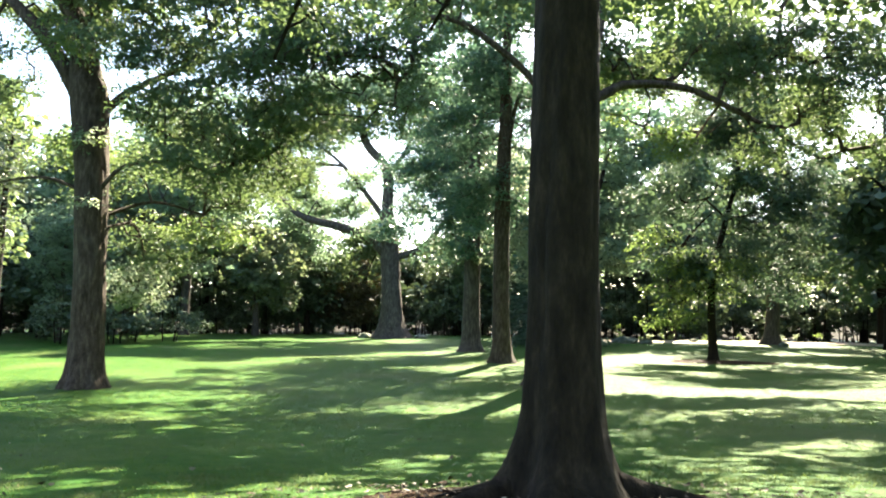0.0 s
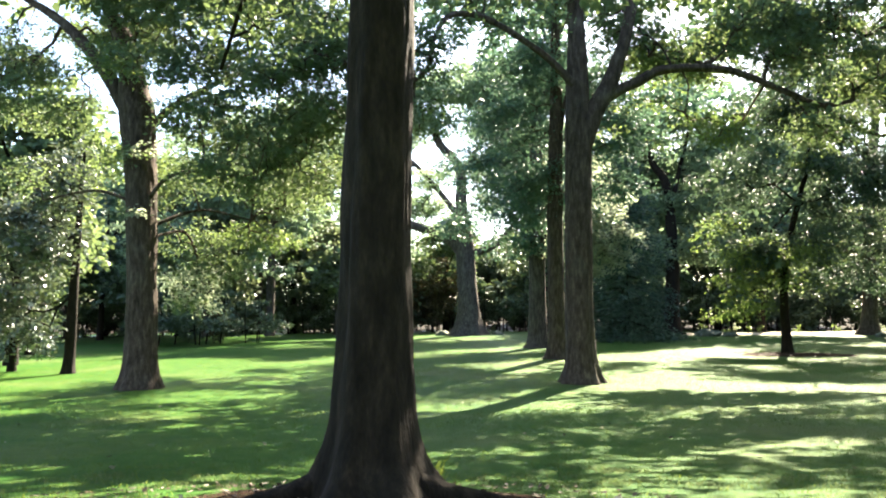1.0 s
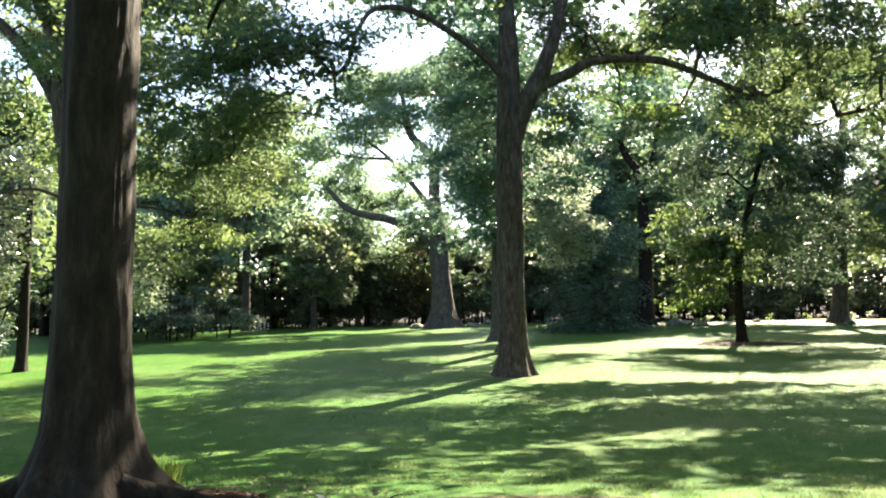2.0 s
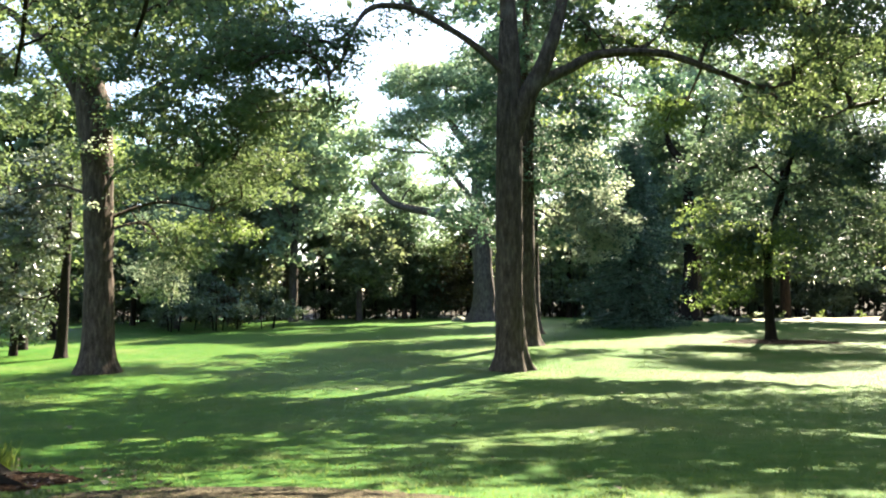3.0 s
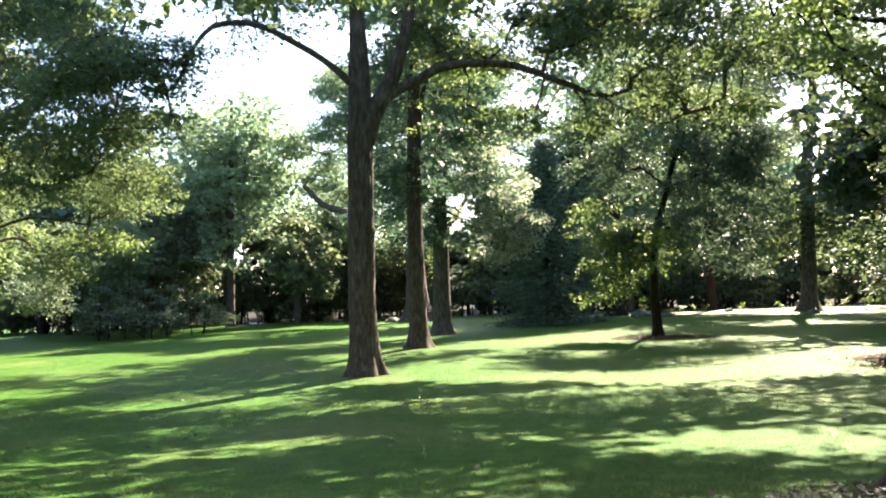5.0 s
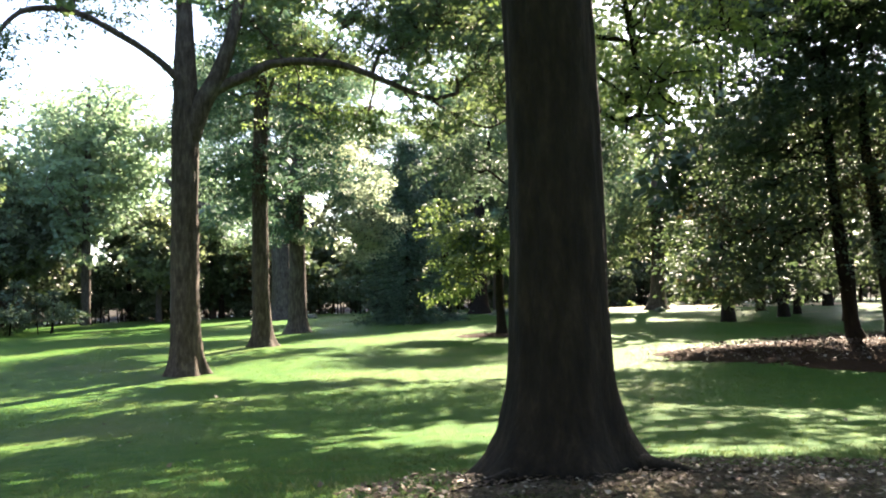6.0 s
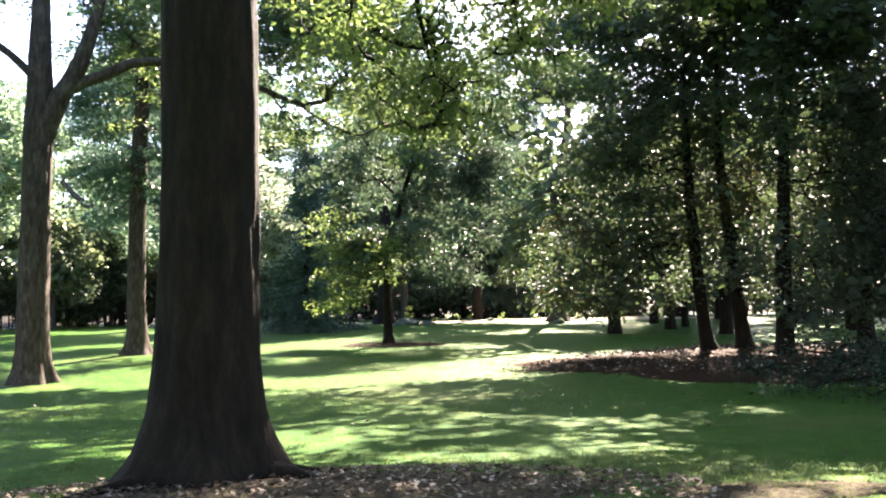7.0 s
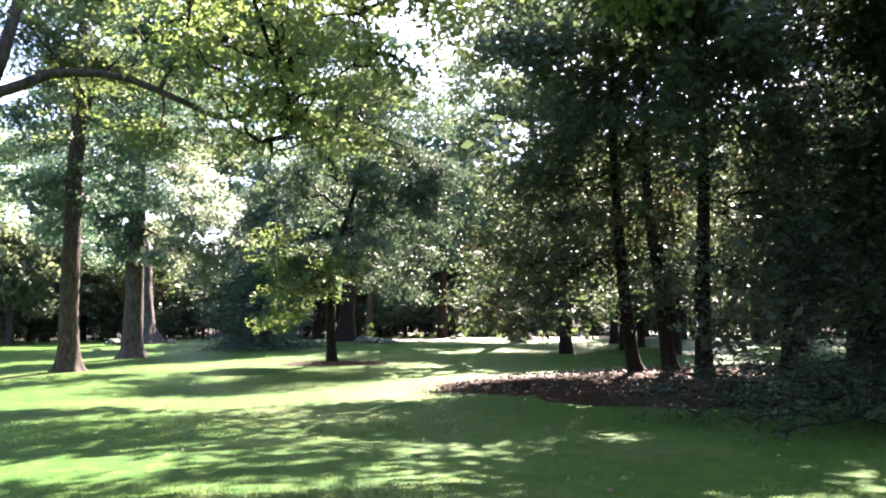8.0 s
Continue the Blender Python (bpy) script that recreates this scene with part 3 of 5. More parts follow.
tree(
    "oak_tree", "tall brown oak forking into two stems with an arching limb", (3.92, 25.7),
    [(3.92, 25.7, 0.2), (3.88, 25.7, 3.0), (3.90, 25.7, 6.7), (3.92, 25.7, 9.1), (3.9, 25.7, 12.0), (3.8, 25.8, 16.0), (3.5, 26.0, 21.0)],
    [0.50, 0.45, 0.44, 0.44, 0.30, 0.2, 0.06],
    [(-2.0, 21.5, 10.1, 1.5, 1.3, 1.1), (-3.6, 21.8, 10.7, 1.5, 1.6, 1.2), (-1.2, 21.5, 9.2, 0.9, 1.0, 0.7), (-1.2, 21.6, 8.4, 0.9, 0.9, 0.7), (-2.8, 21.8, 8.9, 1.4, 1.3, 0.9), (-0.6, 21.8, 10.7, 1.0, 1.0, 0.8), (-5.0, 22.3, 10.0, 1.4, 1.5, 1.0), (-4.2, 22.0, 12.3, 1.7, 1.6, 1.0),
     (7.2, 27.4, 12.2, 1.7, 1.8, 0.9), (9.6, 27.4, 12.0, 1.9, 1.8, 0.9), (11.6, 27.2, 11.2, 1.8, 1.8, 1.0), (14.0, 27.2, 11.0, 2.2, 2.0, 1.3), (15.8, 27.0, 10.6, 1.7, 1.7, 1.0), (14.2, 27.0, 9.4, 1.7, 1.7, 0.8), (12.2, 27.3, 9.0, 1.5, 1.4, 0.7), (5.6, 27.2, 12.9, 1.4, 1.6, 0.9), (10.6, 27.4, 12.9, 2.0, 1.8, 0.9), (13.2, 27.0, 12.7, 2.1, 1.8, 1.0), (16.2, 27.0, 12.5, 2.0, 1.8, 1.0), (18.0, 27.5, 11.0, 1.6, 1.5, 0.9), (2.2, 25.6, 13.2, 1.6, 1.6, 0.8),
     (16.6, 27.6, 9.0, 1.3, 1.4, 0.8), (0.5, 23.8, 11.3, 0.5, 0.4, 0.25), (1.7, 24.3, 10.9, 0.45, 0.4, 0.2), (2.6, 24.8, 12.6, 0.9, 0.8, 0.5), (-0.4, 22.6, 12.7, 0.8, 0.7, 0.4), (0.2, 25.0, 12.9, 1.5, 1.4, 0.8)],
    M_OAK, M_BARK,
    limbs=[([(4.05, 25.7, 8.3), (4.45, 25.7, 9.3), (4.95, 25.75, 10.2), (5.26, 25.8, 11.0), (5.6, 25.8, 12.1), (6.4, 26.0, 16.0)], 0.38, 0.15),
           ([(4.75, 25.75, 9.75), (5.3, 25.9, 10.1), (6.0, 26.1, 10.45), (6.7, 26.3, 10.85), (7.8, 26.4, 10.95), (9.0, 26.5, 10.85), (9.8, 26.6, 10.6), (10.9, 26.8, 10.15), (12.2, 27.0, 9.65), (13.2, 27.0, 9.75)], 0.20, 0.06),
           ([(3.8, 25.5, 10.2), (3.1, 25.1, 10.9), (2.2, 24.6, 11.5), (0.9, 24.0, 12.15), (-0.1, 23.0, 11.9), (-0.5, 22.2, 10.9), (-0.62, 21.6, 9.8), (-1.0, 21.4, 9.3)], 0.14, 0.035),
           ([(10.2, 26.7, 10.4), (10.6, 26.8, 11.3), (11.6, 27.0, 11.6), (12.6, 27.2, 12.4)], 0.08, 0.03), ([(7.2, 26.35, 10.9), (6.9, 26.2, 11.5), (6.5, 26.0, 11.9)], 0.04, 0.012), ([(8.3, 26.45, 10.95), (8.9, 26.5, 11.5), (9.2, 26.5, 12.1)], 0.04, 0.012), ([(7.5, 26.4, 10.9), (7.7, 26.4, 10.3), (7.6, 26.4, 9.5)], 0.03, 0.008), ([(12.2, 27.0, 9.65), (13.0, 27.1, 9.1), (14.2, 27.3, 8.6), (15.0, 27.4, 8.9)], 0.055, 0.02), ([(11.2, 26.9, 10.05), (12.0, 27.0, 9.0), (12.9, 27.0, 8.3)], 0.035, 0.012)],
    extra=[([(7.4, 29.2, 9.6, 1.7, 1.5, 0.8), (5.9, 29.2, 10.1, 0.9, 1.4, 1.2), (8.8, 28.7, 11.8, 1.6, 1.5, 0.9), (6.6, 29.3, 11.8, 1.4, 1.4, 0.9), (9.6, 29.2, 9.4, 1.2, 1.2, 0.7)], M_BRIGHT)],
    # High clusters above view, spread wide to shade the near lawn.
    shade_crown=crown_balls((11.0, 29.6, 17.0), (12.0, 7.0, 2.7), 54, 0.24, 3) + crown_balls((-2.0, 30.0, 17.4), (7.0, 6.5, 2.2), 28, 0.3, 33) + crown_balls((3.0, 27.5, 17.2), (5.0, 5.5, 2.0), 16, 0.32, 34),
    move=(-0.48, 1.0, 0), seed=13, thick=0.008, core=0.9, gaps=0.34, density=6.0, per=46, size=0.15, flare=0.34, flare_height=0.45, sides=72, step=0.12, furrow=0.03, lobes=7)
tree(
    "oak_tree", "stout brown oak with low forking limbs and epicormic leaves", (-11.65, 26.2),
    [(-11.65, 26.2, 0.1), (-11.65, 26.2, 2.5), (-11.76, 26.2, 5.5), (-11.9, 26.2, 7.8), (-12.1, 26.2, 9.8), (-12.6, 26.2, 12.1), (-13.6, 26.2, 14.5), (-14.0, 26.4, 18.0)],
    [0.56, 0.52, 0.52, 0.57, 0.64, 0.34, 0.22, 0.06],
    [(-10.6, 25.0, 11.3, 2.2, 1.6, 1.3), (-13.6, 28.4, 13.0, 1.7, 1.6, 1.2), (-8.4, 25.0, 9.3, 2.2, 2.0, 1.2), (-6.2, 24.6, 8.2, 2.0, 1.8, 1.1), (-8.4, 25.0, 11.9, 2.0, 2.0, 1.2), (-4.6, 24.2, 9.0, 1.8, 1.8, 0.9), (-6.4, 24.6, 10.2, 1.8, 1.8, 1.0),
     (-7.6, 24.5, 7.2, 1.8, 1.5, 0.8), (-16.5, 26.5, 10.6, 2.2, 2.4, 1.4), (-5.0, 24.6, 12.0, 1.8, 1.8, 1.0), (-15.5, 28.8, 13.8, 1.8, 1.6, 1.0), (-11.5, 24.8, 13.4, 2.0, 1.6, 1.0), (-17.2, 26.5, 12.2, 1.8, 1.8, 1.2), (-6.8, 24.6, 13.3, 2.0, 1.6, 0.9), (-9.2, 24.6, 13.6, 1.6, 1.6, 0.8), (-3.8, 24.0, 11.2, 1.5, 1.5, 0.9), (-10.2, 24.4, 10.5, 1.4, 0.9, 0.9), (-9.4, 25.2, 10.4, 1.6, 1.2, 0.8), (-11.0, 24.9, 12.2, 1.6, 1.0, 0.8), (-12.2, 25.5, 8.0, 0.7, 0.6, 0.6), (-15.6, 26.0, 7.6, 1.6, 1.6, 0.8), (-9.8, 26.4, 7.9, 1.3, 1.3, 0.8)],
    M_OAK, M_BARK,
    limbs=[([(-12.0, 26.2, 8.9), (-12.6, 26.2, 10.1), (-13.65, 26.2, 11.7), (-15.2, 26.2, 13.3), (-17.0, 26.4, 14.5)], 0.36, 0.12), ([(-11.8, 26.2, 8.9), (-11.2, 26.8, 10.0), (-9.9, 27.2, 10.9), (-8.4, 27.0, 11.4), (-6.2, 26.0, 11.6)], 0.16, 0.05),
           ([(-11.6, 26.1, 6.4), (-10.4, 25.4, 7.2), (-8.8, 25.0, 7.3), (-7.0, 24.8, 6.9)], 0.07, 0.025), ([(-11.6, 26.4, 5.6), (-10.4, 28.0, 6.4), (-9.0, 29.6, 6.2)], 0.07, 0.025), ([(-12.1, 26.0, 6.5), (-13.5, 26.0, 6.9), (-15.5, 26.0, 6.6)], 0.06, 0.02), ([(-11.5, 26.7, 5.3), (-11.2, 28.4, 5.6), (-11.3, 29.8, 4.6), (-11.7, 30.4, 3.4)], 0.055, 0.015)],
    # The low hanging bough takes the pale leaf colour to look sunlit.
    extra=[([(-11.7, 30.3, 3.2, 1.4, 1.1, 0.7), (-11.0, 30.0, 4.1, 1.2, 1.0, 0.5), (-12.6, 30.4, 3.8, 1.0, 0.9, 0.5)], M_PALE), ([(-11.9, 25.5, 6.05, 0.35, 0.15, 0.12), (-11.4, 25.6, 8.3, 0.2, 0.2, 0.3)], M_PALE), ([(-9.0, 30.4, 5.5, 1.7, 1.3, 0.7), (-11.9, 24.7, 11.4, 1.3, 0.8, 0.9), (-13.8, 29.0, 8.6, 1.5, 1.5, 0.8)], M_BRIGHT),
           ([(-11.6, 30.2, 5.3, 1.4, 1.3, 0.7), (-7.0, 30.4, 6.6, 1.3, 1.2, 0.7), (-6.0, 28.0, 7.8, 1.7, 1.6, 0.9), (-5.4, 27.4, 9.6, 1.8, 1.7, 1.0), (-10.8, 29.6, 7.7, 2.2, 1.9, 1.1), (-8.2, 29.4, 7.4, 1.9, 1.7, 0.9), (-12.6, 29.4, 6.6, 1.5, 1.5, 0.8), (-10.2, 30.0, 4.4, 1.3, 1.2, 0.6)], M_OAK)],
    shade_crown=crown_balls((-11.5, 26.0, 16.5), (8.0, 6.5, 3.6), 18, 0.36, 4),
    move=(-0.3, 0.13, 0), seed=14, core=0.9, gaps=0.34, density=6.0, per=46, size=0.15, flare=0.36, flare_height=0.5, sides=72, step=0.12, furrow=0.03, lobes=7)
tree(
    "oak_tree", "tall slim grey-brown oak on the open lawn", (3.0, 37.4),
    [(3.0, 37.4, 0.2), (2.9, 37.4, 3.4), (2.9, 37.4, 8.6), (3.0, 37.4, 12.5), (3.0, 37.4, 17.0), (3.0, 37.5, 22.0)],
    [0.46, 0.40, 0.37, 0.30, 0.2, 0.05],
    [(4.0, 38.2, 8.9, 3.0, 2.2, 1.3), (1.4, 38.2, 9.0, 1.8, 2.0, 1.2), (5.0, 38.0, 11.3, 2.6, 2.4, 1.5), (1.0, 38.0, 12.0, 2.1, 2.2, 1.4), (3.0, 38.0, 14.3, 3.6, 3.0, 1.6), (6.4, 38.4, 13.0, 1.8, 2.0, 1.2), (2.6, 38.6, 7.2, 1.8, 1.4, 0.7)],
    M_OAK_BLUE, M_BARK, limbs=[([(2.95, 37.4, 9.5), (3.3, 37.4, 12.3), (3.8, 37.4, 14.0)], 0.18, 0.06)],
    # The second and third groups are added only as shade casters.
    shade_crown=crown_balls((3.0, 37.5, 18.5), (5.0, 4.5, 3.5), 10, 0.4, 5) + crown_balls((10.6, 49.0, 16.5), (3.6, 4.0, 1.8), 14, 0.36, 35) + crown_balls((13.0, 38.6, 16.3), (7.0, 2.4, 1.3), 30, 0.27, 38),
    move=(-0.2, 0.65, 0), seed=15, core=0.7, gaps=0.34, density=4.0, per=44, size=0.19, spread=0.5, flare=0.34, sides=36, step=0.25, furrow=0.02)
tree(
    "oak_tree", "grey-trunked oak with lower boughs coloured pale as if sunlit", (1.95, 48.6),
    [(1.95, 48.6, 0.4), (1.95, 48.6, 4.2), (1.94, 48.6, 10.4), (2.0, 48.6, 16.0), (2.0, 48.6, 22.0)],
    [0.62, 0.52, 0.45, 0.3, 0.06],
    [(0.8, 49.2, 10.8, 2.2, 2.0, 1.7), (-1.6, 49.2, 12.0, 2.6, 2.6, 1.8), (0.8, 49.2, 14.5, 3.2, 3.0, 2.0), (-2.6, 49.2, 8.6, 1.8, 1.8, 1.2), (3.4, 49.0, 16.6, 2.6, 2.4, 1.6), (0.0, 49.0, 7.0, 1.5, 1.5, 1.0), (1.8, 47.4, 7.5, 1.6, 1.2, 1.2), (0.6, 47.6, 8.8, 1.6, 1.2, 1.2), (1.6, 47.4, 10.4, 1.8, 1.2, 1.2)],
    M_OAK_BLUE, M_BARK_GREY,
    # Lower boughs painted paler than the crown, in place of light on them.
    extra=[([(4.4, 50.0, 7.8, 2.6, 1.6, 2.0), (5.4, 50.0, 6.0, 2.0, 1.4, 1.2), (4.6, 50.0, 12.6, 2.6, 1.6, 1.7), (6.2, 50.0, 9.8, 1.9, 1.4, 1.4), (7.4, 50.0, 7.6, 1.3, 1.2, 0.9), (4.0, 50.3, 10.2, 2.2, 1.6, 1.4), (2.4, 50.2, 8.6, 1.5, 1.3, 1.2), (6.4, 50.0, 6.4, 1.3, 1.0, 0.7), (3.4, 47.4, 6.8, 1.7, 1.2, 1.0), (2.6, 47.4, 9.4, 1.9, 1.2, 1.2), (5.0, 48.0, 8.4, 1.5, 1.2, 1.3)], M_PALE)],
    # The second group is an added shade caster, away from the trunk.
    shade_crown=crown_balls((2.0, 49.0, 20.0), (5.0, 4.5, 3.0), 8, 0.42, 6) + crown_balls((-3.5, 56.0, 24.5), (5.0, 7.0, 2.0), 18, 0.34, 36),
    move=(-0.35, 1.3, 0), seed=16, core=0.6, gaps=0.34, density=3.2, per=44, size=0.22, spread=0.52, flare=0.42, sides=32, step=0.3, furrow=0.02)
tree(
    "young_tree", "young tree with a slender leaning trunk and drooping leaves, some coloured yellow-green as if sunlit", (14.3, 42.2),
    [(14.32, 42.2, 0.4), (14.24, 42.2, 3.0), (14.36, 42.2, 5.3), (15.2, 42.2, 8.7), (15.7, 42.2, 11.0), (15.9, 42.3, 17.5)],
    [0.25, 0.21, 0.19, 0.13, 0.09, 0.03],
    crown_balls((15.2, 42.8, 9.2), (5.4, 4.4, 5.8), 30, 0.25, 7, -0.85) + [(17.6, 42.4, 4.4, 1.8, 1.8, 1.2), (18.6, 42.2, 6.2, 1.6, 1.6, 1.2), (16.2, 43.0, 14.2, 2.5, 2.3, 1.2), (13.8, 43.0, 13.4, 2.0, 2.0, 1.1), (18.4, 43.0, 12.6, 1.9, 2.0, 1.1), (17.2, 43.0, 16.4, 2.4, 2.2, 1.5), (14.8, 43.2, 16.6, 2.2, 2.2, 1.5), (19.6, 43.2, 14.6, 1.8, 1.8, 1.3), (20.0, 43.0, 10.2, 1.7, 1.7, 1.3), (19.6, 42.8, 8.2, 1.5, 1.6, 1.1), (16.0, 43.4, 18.4, 1.8, 1.8, 1.1)],
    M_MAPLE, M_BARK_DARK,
    # Clusters given a brighter yellow-green leaf colour to look lit by the sun.
    extra=[([(12.9, 41.6, 4.9, 2.2, 1.8, 1.7), (12.0, 41.2, 3.2, 1.5, 1.3, 0.8), (10.9, 41.2, 2.7, 0.9, 0.8, 0.45), (14.8, 40.4, 5.2, 1.6, 1.2, 1.2), (11.2, 41.8, 6.8, 1.3, 1.4, 1.1), (15.6, 40.8, 10.6, 1.7, 1.2, 0.9)], M_BRIGHT)],
    seed=17, core=0.6, gaps=0.40, density=4.2, per=44, size=0.17, spread=0.45, flare=0.16, flare_height=0.3, sides=24, step=0.25, hang=0.5)

# ---- the magnolias over their leaf-strewn bed ----
def magnolia(base, trunk, radii, clusters, seed, label, leaf=M_MAGNOLIA, size=0.17, density=3.0, extra=(), shade_crown=(), move=(0.0, 0.0, 0.0), core=0.8, gaps=0.2):
    return tree("magnolia_tree", label, base, trunk, radii, clusters, leaf, M_BARK_DARK, seed=seed, density=density, core=core, gaps=gaps, per=40, size=size, spread=0.42, aspect=0.45, flare=0.13, flare_height=0.3, sides=20,
                step=0.3, hang=0.1, flat=0.7, up_per=42, up_size=0.36, group="magnolias over the leaf bed", extra=extra, shade_crown=shade_crown, move=move)


magnolia((26.0, 28.0), [(26.07, 28, 0.4), (25.82, 28, 1.7), (25.54, 28, 5.0), (25.36, 28, 8.5), (25.4, 28, 12.5)], [0.27, 0.22, 0.19, 0.14, 0.04],
         [(23.5, 28.3, 5.6, 2.4, 2.2, 1.9), (22.0, 28.5, 3.7, 2.0, 2.0, 1.3), (24.8, 28.3, 8.8, 2.5, 2.5, 2.3), (20.8, 28.6, 4.5, 1.2, 1.3, 1.1), (22.5, 28.2, 2.4, 1.5, 1.4, 0.5), (21.2, 28.0, 2.5, 1.4, 1.2, 0.7), (23.6, 27.8, 2.9, 1.3, 1.2, 0.7), (23.4, 30.5, 7.5, 2.2, 2.2, 2.2), (22.9, 28.4, 7.9, 1.4, 1.6, 1.4), (24.4, 29.4, 3.8, 1.8, 1.6, 1.2), (24.6, 28.6, 11.6, 2.3, 2.2, 1.6), (23.3, 28.8, 10.0, 1.3, 1.6, 1.3), (22.6, 29.0, 13.4, 1.8, 1.8, 1.6), (21.6, 29.5, 12.6, 1.4, 1.4, 1.1)],
         # The last two high groups are added to shade the lawn strip's near side.
         21, "dark magnolia with glossy leaves sweeping low over bare leaf litter", extra=[([(22.0, 27.2, 5.0, 1.5, 0.9, 1.1), (21.0, 27.6, 3.2, 1.1, 0.9, 0.7)], M_RUSTY)], shade_crown=crown_balls((25.6, 29.0, 13.4), (3.6, 4.4, 3.6), 12, 0.38, 8) + crown_balls((21.3, 31.0, 16.6), (4.6, 5.0, 1.7), 14, 0.36, 28) + crown_balls((22.6, 36.2, 16.0), (4.6, 3.4, 1.5), 36, 0.30, 39))
magnolia((27.0, 27.4), [(27.0, 27.4, 0.5), (26.7, 27.4, 3.5), (26.35, 27.4, 7.4), (26.4, 27.5, 12.0)], [0.25, 0.20, 0.16, 0.05],
         [(27.8, 28.0, 5.2, 2.2, 2.2, 2.0), (27.6, 28.2, 9.0, 2.5, 2.5, 2.4), (26.4, 26.0, 3.6, 1.6, 1.3, 0.8), (26.2, 28.8, 6.6, 1.8, 1.6, 1.8), (27.6, 27.6, 11.6, 2.4, 2.2, 1.6)], 22, "dark magnolia with glossy leaves and a bare leaning trunk", extra=[([(26.0, 26.0, 6.2, 1.5, 0.9, 1.3)], M_RUSTY)],
         shade_crown=crown_balls((27.5, 28.5, 12.9), (4.4, 4.4, 3.8), 14, 0.38, 9))
magnolia((27.1, 24.0), [(27.06, 24, 0.4), (27.08, 24, 3.4), (27.23, 24, 6.8), (27.3, 24, 11.0)], [0.27, 0.23, 0.18, 0.05],
         # The wide high group is added to darken the lawn at lower right.
         [(28.8, 24.2, 4.8, 2.1, 2.1, 2.2), (27.6, 23.8, 8.6, 2.5, 2.5, 2.2), (29.7, 24.5, 8.6, 2.3, 2.3, 2.4), (28.3, 22.8, 2.8, 1.4, 1.4, 1.0), (28.4, 23.6, 11.2, 2.4, 2.2, 1.5), (30.4, 24.0, 6.2, 1.6, 1.6, 1.5), (27.2, 22.8, 2.2, 1.2, 0.9, 0.7), (26.7, 22.8, 4.0, 1.3, 1.0, 0.9)], 23, "dark magnolia with a straight black trunk and glossy leaves", move=(0.0, 0.6, 0.0), shade_crown=crown_balls((27.6, 24.0, 12.3), (4.6, 4.2, 3.4), 14, 0.36, 10) + crown_balls((26.2, 22.8, 13.0), (5.0, 3.2, 1.3), 36, 0.30, 41))
magnolia((30.4, 26.0), [(30.4, 26, 0.5), (30.4, 26, 3), (30.6, 26, 7), (30.7, 26, 12)], [0.26, 0.22, 0.16, 0.05],
         [(31.2, 25.6, 4.6, 2.3, 2.2, 2.3), (31.5, 26.5, 8.6, 2.8, 2.6, 2.6), (33.6, 26.0, 4.5, 2.0, 2.2, 2.6), (30.6, 24.2, 2.4, 1.2, 1.2, 0.9)], 24, "dark magnolia deep in shade behind its neighbours", density=2.6, core=1.4, gaps=0.1, shade_crown=crown_balls((31.6, 26.2, 12.4), (4.6, 4.4, 3.6), 14, 0.36, 11))
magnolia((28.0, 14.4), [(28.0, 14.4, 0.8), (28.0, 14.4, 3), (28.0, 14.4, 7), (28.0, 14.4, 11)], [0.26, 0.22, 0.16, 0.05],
         [(27.7, 14.4, 2.5, 1.8, 1.9, 1.4), (27.6, 14.6, 5.2, 2.0, 2.1, 1.8), (27.9, 14.8, 8.4, 2.2, 2.2, 2.0), (30.0, 15.4, 4.0, 2.0, 2.2, 2.4)], 25, "dense dark magnolia with foliage down to the ground", leaf=M_DENSE, density=6.0, core=3.0, gaps=0.0, shade_crown=crown_balls((28.2, 14.6, 11.0), (3.2, 3.2, 2.0), 8, 0.45, 12))
magnolia((-19.1, 33.9), [(-19.1, 33.9, 0), (-19.0, 33.9, 2.4), (-18.9, 33.9, 6.0), (-18.7, 33.9, 10.5)], [0.27, 0.23, 0.17, 0.05],
         [(-20.6, 32.4, 1.7, 1.5, 1.5, 1.1), (-19.6, 32.6, 5.8, 1.8, 1.8, 1.9), (-20.8, 32.2, 3.2, 1.6, 1.5, 0.9), (-19.2, 33.5, 9.0, 2.0, 2.0, 1.8), (-22.0, 33.0, 6.6, 2.0, 2.0, 2.0), (-21.5, 31.2, 0.75, 1.1, 1.1, 0.5), (-22.6, 32.0, 3.6, 1.6, 1.6, 1.4)], 26,
         "glossy magnolia reaching down to the grass, leaves coloured lighter for sun glint", leaf=M_MAGNOLIA_LIT, size=0.22, move=(-1.1, 0.9, 0.0))

